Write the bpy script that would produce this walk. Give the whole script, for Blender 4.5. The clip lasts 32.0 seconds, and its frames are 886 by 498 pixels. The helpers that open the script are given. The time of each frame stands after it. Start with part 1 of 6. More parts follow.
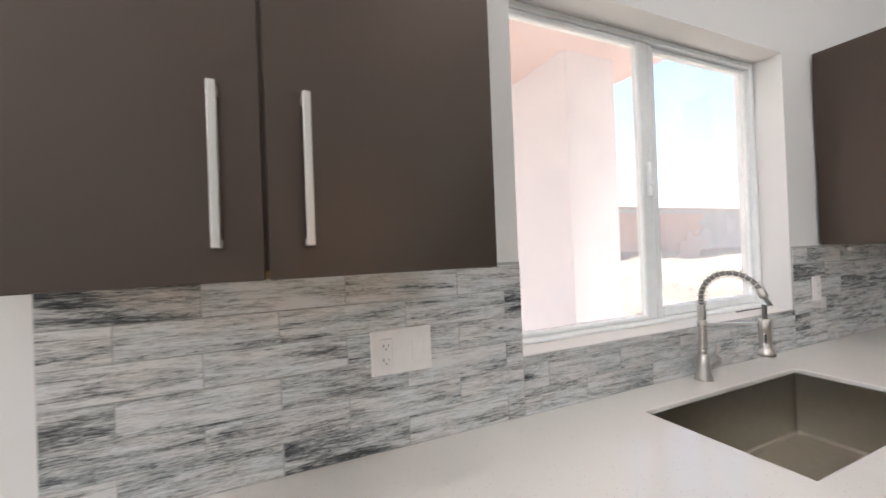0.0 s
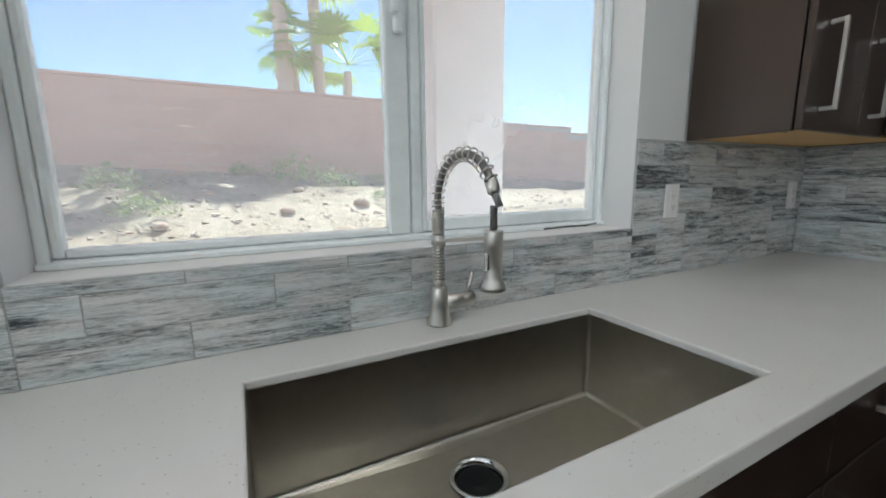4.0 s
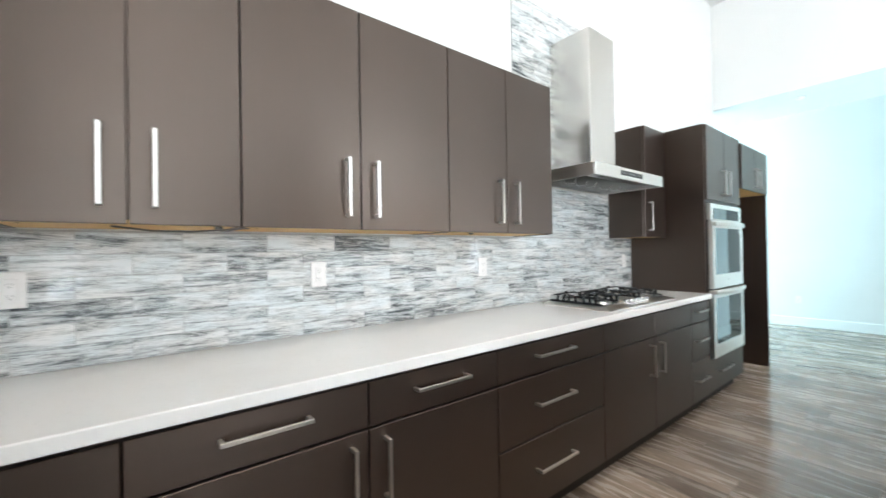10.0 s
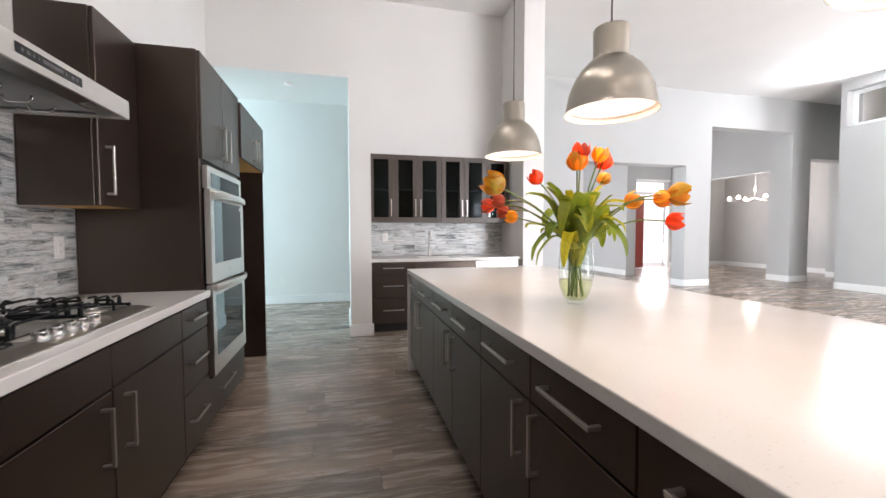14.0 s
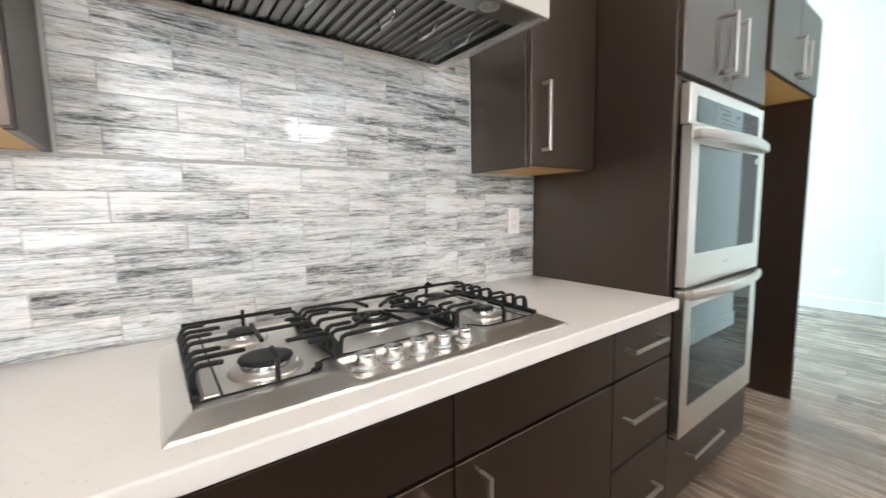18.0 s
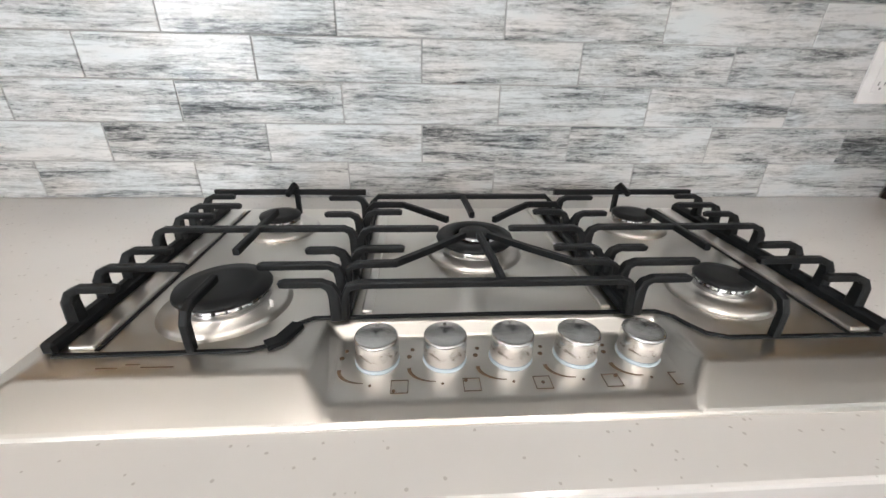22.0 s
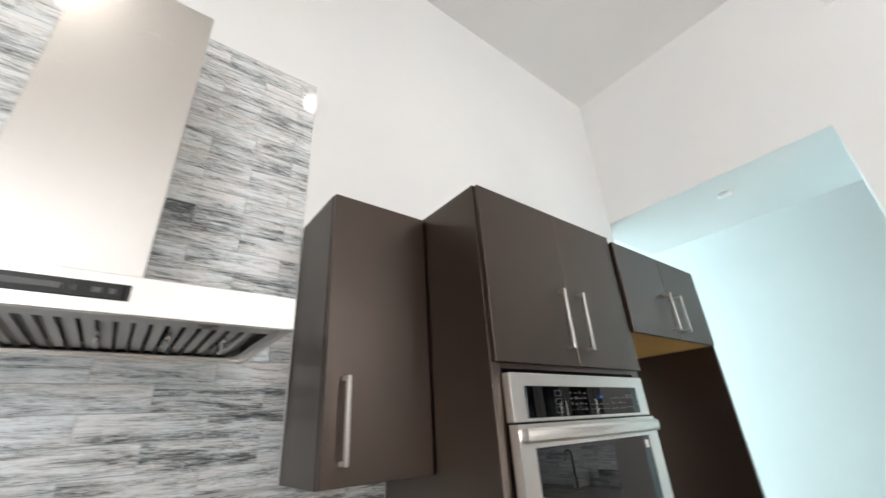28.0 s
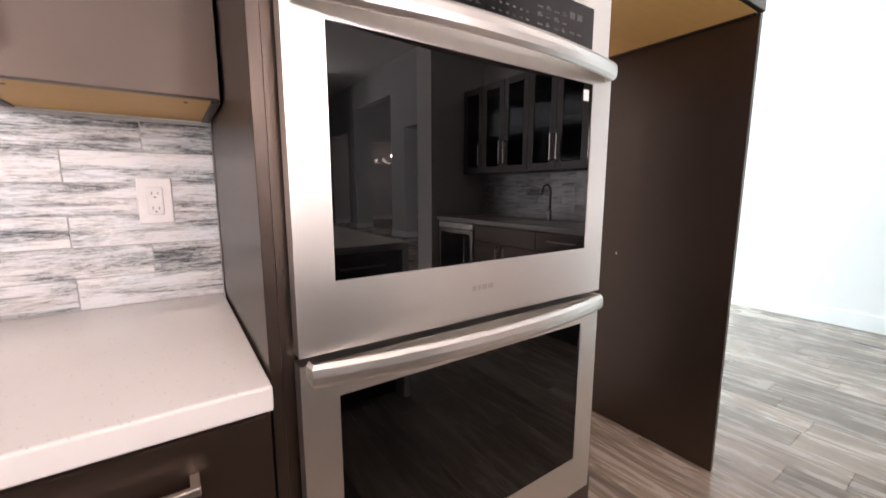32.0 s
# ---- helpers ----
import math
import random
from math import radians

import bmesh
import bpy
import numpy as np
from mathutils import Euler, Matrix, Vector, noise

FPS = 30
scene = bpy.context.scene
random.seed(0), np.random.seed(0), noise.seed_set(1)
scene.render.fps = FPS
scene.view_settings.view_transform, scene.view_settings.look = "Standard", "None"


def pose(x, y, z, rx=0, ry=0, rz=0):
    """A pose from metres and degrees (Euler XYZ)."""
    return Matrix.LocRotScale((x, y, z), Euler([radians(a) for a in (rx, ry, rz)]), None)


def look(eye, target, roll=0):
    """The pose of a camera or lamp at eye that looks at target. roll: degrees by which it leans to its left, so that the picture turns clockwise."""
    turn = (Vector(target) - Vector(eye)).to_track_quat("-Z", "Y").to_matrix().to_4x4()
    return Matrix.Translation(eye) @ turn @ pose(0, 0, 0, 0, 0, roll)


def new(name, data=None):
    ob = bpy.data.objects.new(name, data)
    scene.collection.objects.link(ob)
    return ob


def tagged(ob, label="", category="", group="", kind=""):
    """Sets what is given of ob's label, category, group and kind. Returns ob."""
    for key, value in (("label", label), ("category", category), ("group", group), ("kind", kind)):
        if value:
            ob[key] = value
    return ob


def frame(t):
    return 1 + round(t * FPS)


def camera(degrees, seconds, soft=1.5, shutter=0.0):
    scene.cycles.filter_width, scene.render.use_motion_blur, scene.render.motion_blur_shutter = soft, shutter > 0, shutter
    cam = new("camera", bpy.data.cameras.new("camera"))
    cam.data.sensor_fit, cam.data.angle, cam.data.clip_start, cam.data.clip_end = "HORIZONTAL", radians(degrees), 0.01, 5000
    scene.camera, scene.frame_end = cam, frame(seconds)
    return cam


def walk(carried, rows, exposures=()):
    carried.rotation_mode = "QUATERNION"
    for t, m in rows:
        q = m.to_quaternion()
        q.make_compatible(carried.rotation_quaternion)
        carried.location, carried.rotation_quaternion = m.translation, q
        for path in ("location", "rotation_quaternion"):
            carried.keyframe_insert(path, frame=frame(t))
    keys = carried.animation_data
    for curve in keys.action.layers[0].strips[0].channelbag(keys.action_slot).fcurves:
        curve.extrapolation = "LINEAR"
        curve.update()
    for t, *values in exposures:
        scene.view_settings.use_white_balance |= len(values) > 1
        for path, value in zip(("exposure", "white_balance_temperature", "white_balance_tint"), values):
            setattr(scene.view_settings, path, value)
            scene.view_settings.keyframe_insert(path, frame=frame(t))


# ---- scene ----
cam = camera(96.7, 32.0, shutter=0.35)
PATH = [
    (0, (0.248, 0.281, 1.41), (1.069, 2.105, 1.423), -2.2),
    (0.5, (0.349, 0.356, 1.404), (1.337, 2.095, 1.427), -1.8),
    (1, (0.516, 0.388, 1.399), (1.648, 2.036, 1.43), -1.4),
    (1.5, (0.721, 0.339, 1.384), (1.931, 1.93, 1.433), -1.2),
    (2, (0.894, 0.339, 1.361), (2.065, 1.96, 1.404), -1.0),
    (2.5, (1.031, 0.391, 1.346), (2.098, 2.083, 1.383), -0.9),
    (3, (1.179, 0.388, 1.332), (2.086, 2.17, 1.306), -0.7),
    (3.5, (1.287, 0.375, 1.287), (2.103, 2.191, 1.097), -0.7),
    (5.5, (1.217, 0.599, 1.188), (2.622, 1.863, 0.533), -1.7),
    (6, (1.267, 0.616, 1.179), (2.783, 1.787, 0.595), -2.0),
    (6.5, (1.354, 0.614, 1.176), (2.976, 1.716, 0.761), -2.0),
    (7, (1.43, 0.597, 1.202), (3.194, 1.522, 1.019), -1.5),
    (7.5, (1.542, 0.560, 1.257), (3.420, 1.235, 1.266), -0.9),
    (8, (1.676, 0.564, 1.306), (3.654, 0.826, 1.445), -0.9),
    (8.5, (1.737, 0.541, 1.309), (3.72, 0.363, 1.497), -1.5),
    (9, (1.743, 0.477, 1.309), (3.654, -0.097, 1.451), -1.6),
    (9.5, (1.724, 0.411, 1.285), (3.512, -0.48, 1.373), -1.5),
    (10, (1.727, 0.348, 1.281), (3.299, -0.89, 1.294), -0.9),
    (10.5, (1.765, 0.266, 1.272), (3.076, -1.245, 1.253), -0.6),
    (11, (1.816, 0.165, 1.284), (2.814, -1.568, 1.256), -0.5),
    (11.5, (1.954, 0.071, 1.293), (2.649, -1.804, 1.258), -0.8),
    (12, (2.012, 0.015, 1.302), (2.405, -1.945, 1.252), -0.6),
    (12.5, (2.013, -0.157, 1.294), (2.125, -2.153, 1.246), -0.7),
    (13, (1.986, -0.359, 1.3), (1.841, -2.353, 1.239), -0.5),
    (13.5, (2.051, -0.554, 1.275), (1.694, -2.52, 1.197), -0.6),
    (15.5, (2.227, -1.264, 1.222), (1.637, -3.173, 1.129), 0.7),
    (16, (2.295, -1.457, 1.241), (1.945, -3.423, 1.141), -0.3),
    (16.5, (2.273, -1.606, 1.25), (2.474, -3.592, 1.131), -0.2),
    (17, (2.238, -1.709, 1.231), (3.013, -3.547, 1.089), -0.1),
    (17.5, (2.269, -1.803, 1.222), (3.535, -3.342, 1.06), -0.8),
    (18, (2.29, -1.835, 1.238), (3.887, -3.02, 1.028), -1.0),
    (18.5, (2.255, -1.859, 1.244), (4.028, -2.752, 1.007), -1.1),
    (19, (2.209, -1.931, 1.231), (4.078, -2.587, 0.953), -0.6),
    (19.5, (2.277, -2.0, 1.224), (4.173, -2.548, 0.898), -0.2),
    (20, (2.447, -2.04, 1.227), (4.35, -2.521, 0.845), 0.2),
    (20.5, (2.555, -2.098, 1.216), (4.459, -2.48, 0.737), 0.5),
    (21, (2.634, -2.177, 1.192), (4.521, -2.454, 0.59), 0.8),
    (21.5, (2.67, -2.194, 1.188), (4.521, -2.388, 0.458), 1.1),
    (22, (2.706, -2.204, 1.183), (4.502, -2.33, 0.313), 1.2),
    (22.5, (2.749, -2.223, 1.176), (4.507, -2.307, 0.227), 1.2),
    (23, (2.77, -2.234, 1.17), (4.527, -2.299, 0.216), 1.1),
    (23.5, (2.745, -2.231, 1.18), (4.578, -2.302, 0.383), 1.1),
    (24, (2.685, -2.184, 1.212), (4.608, -2.275, 0.669), 0.8),
    (24.5, (2.636, -2.167, 1.292), (4.622, -2.309, 1.108), 0.6),
    (25, (2.538, -2.113, 1.398), (4.52, -2.326, 1.568), 0.3),
    (25.5, (2.439, -2.067, 1.47), (4.364, -2.326, 1.947), -0.4),
    (27.5, (2.086, -2.313, 1.503), (3.678, -3.159, 2.367), -4.2),
    (28, (2.071, -2.437, 1.502), (3.483, -3.586, 2.331), -3.7),
    (28.5, (2.116, -2.614, 1.511), (3.445, -3.872, 2.316), -3.0),
    (29, (2.129, -2.778, 1.501), (3.537, -4.03, 2.173), -1.9),
    (29.5, (2.142, -2.948, 1.485), (3.673, -4.134, 1.982), -1.0),
    (30, (2.162, -3.063, 1.436), (3.772, -4.203, 1.764), -0.5),
    (30.5, (2.207, -3.115, 1.39), (3.851, -4.243, 1.55), -0.2),
    (31, (2.252, -3.146, 1.317), (3.908, -4.268, 1.337), -0.1),
    (31.5, (2.275, -3.16, 1.256), (3.924, -4.282, 1.11), 0.1),
    (32, (2.28, -3.167, 1.199), (3.911, -4.285, 0.902), 0.0),
]
# seconds, stops, kelvin, tint
EXPOSURES = [(0, 2.3, 6250, 12), (1.5, 2.15, 6150, 11), (2, 2.0, 5800, 6), (3, 1.7, 5600, 1), (6, 1.97, 6100, 2), (7, 2.05, 5900, 2), (8, 2.36, 6400, 6), (9, 2.62, 6350, 7), (10, 2.95, 5950, 5), (11, 2.82, 6150, 12), (12, 2.45, 6400, 14), (13, 2.15, 6500, 17), (15.5, 2.25, 6450, 15),
             (16, 2.4, 6400, 15), (18, 2.87, 6550, 12), (20, 2.87, 6700, 17), (21, 2.65, 6450, 12), (23, 2.55, 6350, 11), (24, 2.65, 6500, 13), (25, 2.9, 6650, 18), (25.5, 2.8, 6700, 22), (28, 2.25, 6450, 11), (29, 2.5, 6350, 12),
             (30, 2.84, 7050, 30), (31.3, 2.83, 7150, 33), (32, 2.86, 7000, 28)]
walk(cam, [(t, look(eye, target, roll)) for t, eye, target, roll in PATH], exposures=EXPOSURES)

# ---- world, sun, window light ----
world = bpy.data.worlds.new("sky")
scene.world = world
world.use_nodes = True
wn = world.node_tree.nodes
sky = wn.new("ShaderNodeTexSky")
sky.sky_type, sky.sun_disc, sky.sun_elevation, sky.sun_rotation = "NISHITA", False, radians(52), radians(35)
sky.air_density, sky.dust_density = 1.0, 0.15
world.node_tree.links.new(sky.outputs[0], wn["Background"].inputs["Color"])
wn["Background"].inputs["Strength"].default_value = 0.06
SUN_FROM = Vector((0.5 * 0.62, 0.87 * 0.62, 0.79))
sun_data = bpy.data.lights.new("sun", "SUN")
sun_data.energy, sun_data.angle, sun_data.color = 4.6, radians(0.5), (1.0, 0.95, 0.87)
new("sun", sun_data).matrix_world = look(SUN_FROM * 30, (0, 0, 0))


def window_light(name, at, to, w, h, power, colour=(0.92, 0.97, 1.0)):
    data = bpy.data.lights.new(name, "AREA")
    data.shape, data.size, data.size_y, data.energy, data.color = "RECTANGLE", w, h, power, colour
    ob = new(name, data)
    ob.matrix_world = look(at, to)
    return ob


window_light("daylight_patio_door", (-3.85, 1.36, 1.15), (-3.85, -4, 2.9), 3.7, 2.2, 122)
window_light("daylight_clerestory", (-5.8, 1.36, 3.5), (-5.8, -4, 3.9), 4.2, 1.0, 52)
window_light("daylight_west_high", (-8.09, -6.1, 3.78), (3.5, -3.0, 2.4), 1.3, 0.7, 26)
window_light("daylight_hall", (7.4, -7.1, 1.7), (0, -7.1, -0.6), 1.6, 2.6, 84, (0.62, 0.91, 1.0))
# added fill for the wall beside the front door; no such window is known
window_light("daylight_entry_room", (-0.40, -10.5, 1.6), (-6, -10.5, 1.2), 2.0, 1.4, 44)
window_light("daylight_entry", (-8.2, -12.4, 1.4), (-8.2, 0, 0.9), 1.4, 2.4, 42, (0.93, 0.97, 1.0))


# ---- materials ----
def shader(name):
    m = bpy.data.materials.new(name)
    m.use_nodes = True
    return m, m.node_tree.nodes, m.node_tree.links, m.node_tree.nodes["Principled BSDF"]


def setp(b, **kw):
    names = {"colour": "Base Color", "rough": "Roughness", "metal": "Metallic", "ior": "IOR", "coat": "Coat Weight", "coat_rough": "Coat Roughness",
             "trans": "Transmission Weight", "emit": "Emission Color", "power": "Emission Strength", "alpha": "Alpha", "sss": "Subsurface Weight", "spec": "Specular IOR Level", "sheen": "Sheen Weight"}
    for k, v in kw.items():
        b.inputs[names[k]].default_value = (*v, 1) if isinstance(v, tuple) and len(v) == 3 else v


def coords(n, l, scale=(1, 1, 1), kind="Object", turn=(0, 0, 0)):
    tc, mp = n.new("ShaderNodeTexCoord"), n.new("ShaderNodeMapping")
    mp.inputs["Scale"].default_value = scale
    mp.inputs["Rotation"].default_value = turn
    l.new(tc.outputs[kind], mp.inputs["Vector"])
    return mp.outputs["Vector"]


def grain(n, l, vec, scale, detail=4, rough=0.55, w=None, distort=0.0):
    t = n.new("ShaderNodeTexNoise")
    t.inputs["Scale"].default_value, t.inputs["Detail"].default_value, t.inputs["Roughness"].default_value = scale, detail, rough
    t.inputs["Distortion"].default_value = distort
    l.new(vec, t.inputs["Vector"])
    if w is not None:
        t.noise_dimensions = "4D"
        l.new(w, t.inputs["W"])
    return t.outputs["Fac"]


def ramp(n, l, fac, *stops):
    r = n.new("ShaderNodeValToRGB")
    while len(r.color_ramp.elements) < len(stops):
        r.color_ramp.elements.new(0.5)
    for e, (p, c) in zip(r.color_ramp.elements, stops):
        e.position, e.color = p, (*c, 1) if isinstance(c, tuple) else (c, c, c, 1)
    l.new(fac, r.inputs["Fac"])
    return r.outputs["Color"]


def mixed(n, l, a, b, fac, mode="MIX"):
    m = n.new("ShaderNodeMix")
    m.data_type, m.blend_type = "RGBA", mode
    for s, v in (("Factor", fac), ("A", a), ("B", b)):
        sock = [i for i in m.inputs if i.name == s and (i.type == ("VALUE" if s == "Factor" else "RGBA"))][0]
        if hasattr(v, "is_output"):
            l.new(v, sock)
        else:
            sock.default_value = v if s == "Factor" else (*v, 1)
    return [o for o in m.outputs if o.type == "RGBA"][0]


def maths(n, l, op, a, b=0.0):
    m = n.new("ShaderNodeMath")
    m.operation = op
    for i, v in enumerate((a, b)):
        if hasattr(v, "is_output"):
            l.new(v, m.inputs[i])
        else:
            m.inputs[i].default_value = v
    return m.outputs[0]


def bumped(n, l, b, height, strength, distance=0.01):
    bp = n.new("ShaderNodeBump")
    bp.inputs["Strength"].default_value, bp.inputs["Distance"].default_value = strength, distance
    l.new(height, bp.inputs["Height"])
    l.new(bp.outputs["Normal"], b.inputs["Normal"])


def paint(name, colour, rough=0.75, bump=0.12, scale=160):
    m, n, l, b = shader(name)
    v = coords(n, l)
    big, fine = grain(n, l, v, 1.3, 3), grain(n, l, v, scale, 3)
    l.new(ramp(n, l, big, (0.3, tuple(c * 0.965 for c in colour)), (0.7, colour)), b.inputs["Base Color"])
    setp(b, rough=rough)
    bumped(n, l, b, fine, bump, 0.002)
    return m


def stained(name, dark, light, rough=0.38, turn=False, spec=0.5, sheen=(1.0, 1.0, 1.0)):
    """Dark-stained veneer; the grain runs along z, or along x where turn is set."""
    m, n, l, b = shader(name)
    s = (0.6, 14, 14) if turn else (14, 14, 0.6)
    v = coords(n, l, s)
    info = n.new("ShaderNodeObjectInfo")
    fine = grain(n, l, v, 6.0, 6, 0.62, info.outputs["Random"])
    cloud = grain(n, l, coords(n, l, (1, 1, 1)), 2.2, 3, 0.5, info.outputs["Random"])
    f = maths(n, l, "ADD", maths(n, l, "MULTIPLY", fine, 0.36), maths(n, l, "MULTIPLY", cloud, 0.64))
    l.new(ramp(n, l, f, (0.28, dark), (0.72, light)), b.inputs["Base Color"])
    l.new(ramp(n, l, cloud, (0.3, rough - 0.01), (0.7, rough + 0.01)), b.inputs["Roughness"])
    setp(b, spec=spec, ior=1.55)
    b.inputs["Specular Tint"].default_value = (*sheen, 1)
    bumped(n, l, b, fine, 0.03, 0.001)
    return m


def brushed(name, colour, rough, stretch, bump=0.05):
    m, n, l, b = shader(name)
    v = coords(n, l, stretch)
    lines = grain(n, l, v, 9.0, 5, 0.7)
    smear = grain(n, l, coords(n, l), 4.0, 3)
    l.new(ramp(n, l, smear, (0.3, tuple(c * 0.985 for c in colour)), (0.7, colour)), b.inputs["Base Color"])
    l.new(ramp(n, l, lines, (0.25, rough - 0.004), (0.75, rough + 0.006)), b.inputs["Roughness"])
    setp(b, metal=1.0)
    bumped(n, l, b, lines, bump * 0.02, 0.0002)
    return m


def turned(name, colour, rough, amount=0.75):
    """Metal turned on a lathe: highlights stretch away from the axis."""
    m, n, l, b = shader(name)
    fine = grain(n, l, coords(n, l, (1, 1, 1)), 14, 3)
    l.new(ramp(n, l, fine, (0.3, tuple(c * 0.95 for c in colour)), (0.7, colour)), b.inputs["Base Color"])
    setp(b, metal=1.0, rough=rough)
    b.inputs["Anisotropic"].default_value = amount
    t = n.new("ShaderNodeTangent")
    t.direction_type, t.axis = "RADIAL", "Z"
    l.new(t.outputs[0], b.inputs["Tangent"])
    return m


def plain(name, colour, rough=0.5, metal=0.0, **kw):
    m, n, l, b = shader(name)
    f = grain(n, l, coords(n, l), 30, 3)
    l.new(ramp(n, l, f, (0.3, tuple(c * 0.93 for c in colour)), (0.7, colour)), b.inputs["Base Color"])
    setp(b, rough=rough, metal=metal, **kw)
    return m


def clear_pane(name, tint=(0.97, 0.99, 0.98), weak=0.008, haze=0.0):
    """Thin window glass: mostly see-through, with a weak mirror."""
    m, n, l, b = shader(name)
    clear, gloss, mix, fr = n.new("ShaderNodeBsdfTransparent"), n.new("ShaderNodeBsdfGlossy"), n.new("ShaderNodeMixShader"), n.new("ShaderNodeLayerWeight")
    clear.inputs["Color"].default_value, gloss.inputs["Roughness"].default_value, fr.inputs["Blend"].default_value = (*tint, 1), 0.0, 0.5
    l.new(maths(n, l, "ADD", maths(n, l, "MULTIPLY", maths(n, l, "POWER", fr.outputs["Facing"], 4.0), 0.7), weak), mix.inputs["Fac"])
    l.new(clear.outputs[0], mix.inputs[1])
    l.new(gloss.outputs[0], mix.inputs[2])
    # translucent veil in the pane imitates glare washing out the view
    if haze:
        film, veil = n.new("ShaderNodeBsdfTranslucent"), n.new("ShaderNodeMixShader")
        film.inputs["Color"].default_value = (0.93, 0.90, 0.90, 1)
        smear = grain(n, l, coords(n, l), 1.7, 4)
        l.new(ramp(n, l, smear, (0.3, haze * 0.75), (0.7, haze * 1.2)), veil.inputs["Fac"])
        l.new(mix.outputs[0], veil.inputs[1])
        l.new(film.outputs[0], veil.inputs[2])
        mix = veil
    l.new(mix.outputs[0], n["Material Output"].inputs["Surface"])
    return m


def glow(name, colour, power, base=(0.8, 0.8, 0.8)):
    m, n, l, b = shader(name)
    setp(b, colour=base, emit=colour, power=power, rough=0.4)
    return m


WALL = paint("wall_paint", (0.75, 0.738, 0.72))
# wall white darkened for the far rooms; their dimmer light sits in the colour
DIM_WALL = paint("dimmed_wall_paint", (0.48, 0.485, 0.48))
CEIL = paint("ceiling_paint", (0.84, 0.83, 0.815), 0.85, 0.3, 90)
TRIM = paint("trim_paint", (0.82, 0.82, 0.81), 0.35, 0.03)
VINYL = plain("white_vinyl", (0.90, 0.92, 0.92), 0.35)
CAB = stained("espresso_veneer", (0.0028, 0.0012, 0.0008), (0.0095, 0.0044, 0.0028), 0.36, False, 1.0, (1.0, 0.80, 0.68))
CAB_H = stained("espresso_veneer_across", (0.0028, 0.0012, 0.0008), (0.0095, 0.0044, 0.0028), 0.36, True, 1.0, (1.0, 0.80, 0.68))
CAB_IN = plain("dark_gap", (0.008, 0.006, 0.005), 0.7)
MAPLE = stained("raw_maple", (0.58, 0.32, 0.085), (0.74, 0.46, 0.16), 0.5, True)
NICKEL = brushed("brushed_nickel", (0.60, 0.57, 0.53), 0.30, (3, 3, 60))
STEEL = brushed("stainless_steel", (0.68, 0.655, 0.62), 0.27, (2, 2, 90))
STEEL_H = brushed("stainless_steel_side_brushed", (0.75, 0.72, 0.68), 0.33, (2, 90, 90))
DECK = brushed("satin_deck_steel", (0.72, 0.69, 0.645), 0.31, (2, 90, 90))
SINKSTEEL = plain("sink_steel", (0.50, 0.47, 0.415), 0.29, 1.0)
CHROME = plain("chrome", (0.72, 0.72, 0.72), 0.10, 1.0)
FILTER = brushed("filter_steel", (0.40, 0.39, 0.375), 0.28, (90, 2, 90))
LENS = plain("frosted_lens", (0.30, 0.29, 0.27), 0.2)
IRON = plain("cast_iron", (0.005, 0.006, 0.007), 0.5, spec=0.28)
ENAMEL = plain("black_burner_enamel", (0.006, 0.007, 0.008), 0.45, spec=0.35)
BLACKGLASS = plain("black_glass", (0.0006, 0.0006, 0.0007), 0.012, spec=0.4)
SWITCH = plain("white_plastic", (0.83, 0.80, 0.78), 0.3)
SLOT = plain("dark_slot", (0.11, 0.105, 0.10), 0.5)
SOCKET = plain("shaded_socket_slot", (0.30, 0.285, 0.275), 0.6)
GLASS = clear_pane("clear_glass", (0.965, 0.985, 0.975), 0.03)
# glare over the garden view is put into these panes
PANE = clear_pane("window_glass", haze=0.22)
CABGLASS = clear_pane("cabinet_glass", (0.55, 0.62, 0.64))
LAMPWHITE = plain("lamp_white_enamel", (0.85, 0.80, 0.74), 0.5)
BULB = glow("warm_bulb", (1.0, 0.80, 0.66), 0.22)
DOWNGLOW = glow("downlight_glow", (1.0, 0.90, 0.78), 1.3)
MARK = plain("engraved_brown", (0.12, 0.075, 0.04), 0.5)
DISPLAY = glow("blue_display", (0.03, 0.28, 1.0), 0.09, (0.01, 0.02, 0.05))
LEGEND = plain("grey_legend", (0.085, 0.085, 0.085), 0.5)
REDDOOR = stained("red_door_paint", (0.16, 0.018, 0.012), (0.26, 0.035, 0.022), 0.35)


def quartz():
    m, n, l, b = shader("white_quartz")
    v = coords(n, l)
    cloud = grain(n, l, v, 3.0, 4)
    base = ramp(n, l, cloud, (0.3, (0.645, 0.622, 0.598)), (0.7, (0.685, 0.665, 0.642)))
    vo = n.new("ShaderNodeTexVoronoi")
    vo.inputs["Scale"].default_value, vo.inputs["Randomness"].default_value = 150, 1.0
    l.new(v, vo.inputs["Vector"])
    pick = n.new("ShaderNodeSeparateColor")
    l.new(vo.outputs["Color"], pick.inputs[0])
    few = maths(n, l, "GREATER_THAN", pick.outputs[0], 0.86)
    near = maths(n, l, "LESS_THAN", maths(n, l, "ADD", vo.outputs["Distance"], maths(n, l, "MULTIPLY", grain(n, l, v, 300, 2), 0.25)), 0.34)
    c = mixed(n, l, base, (0.33, 0.30, 0.26), maths(n, l, "MULTIPLY", maths(n, l, "MULTIPLY", few, near), 0.50))
    l.new(c, b.inputs["Base Color"])
    setp(b, rough=0.13)
    return m


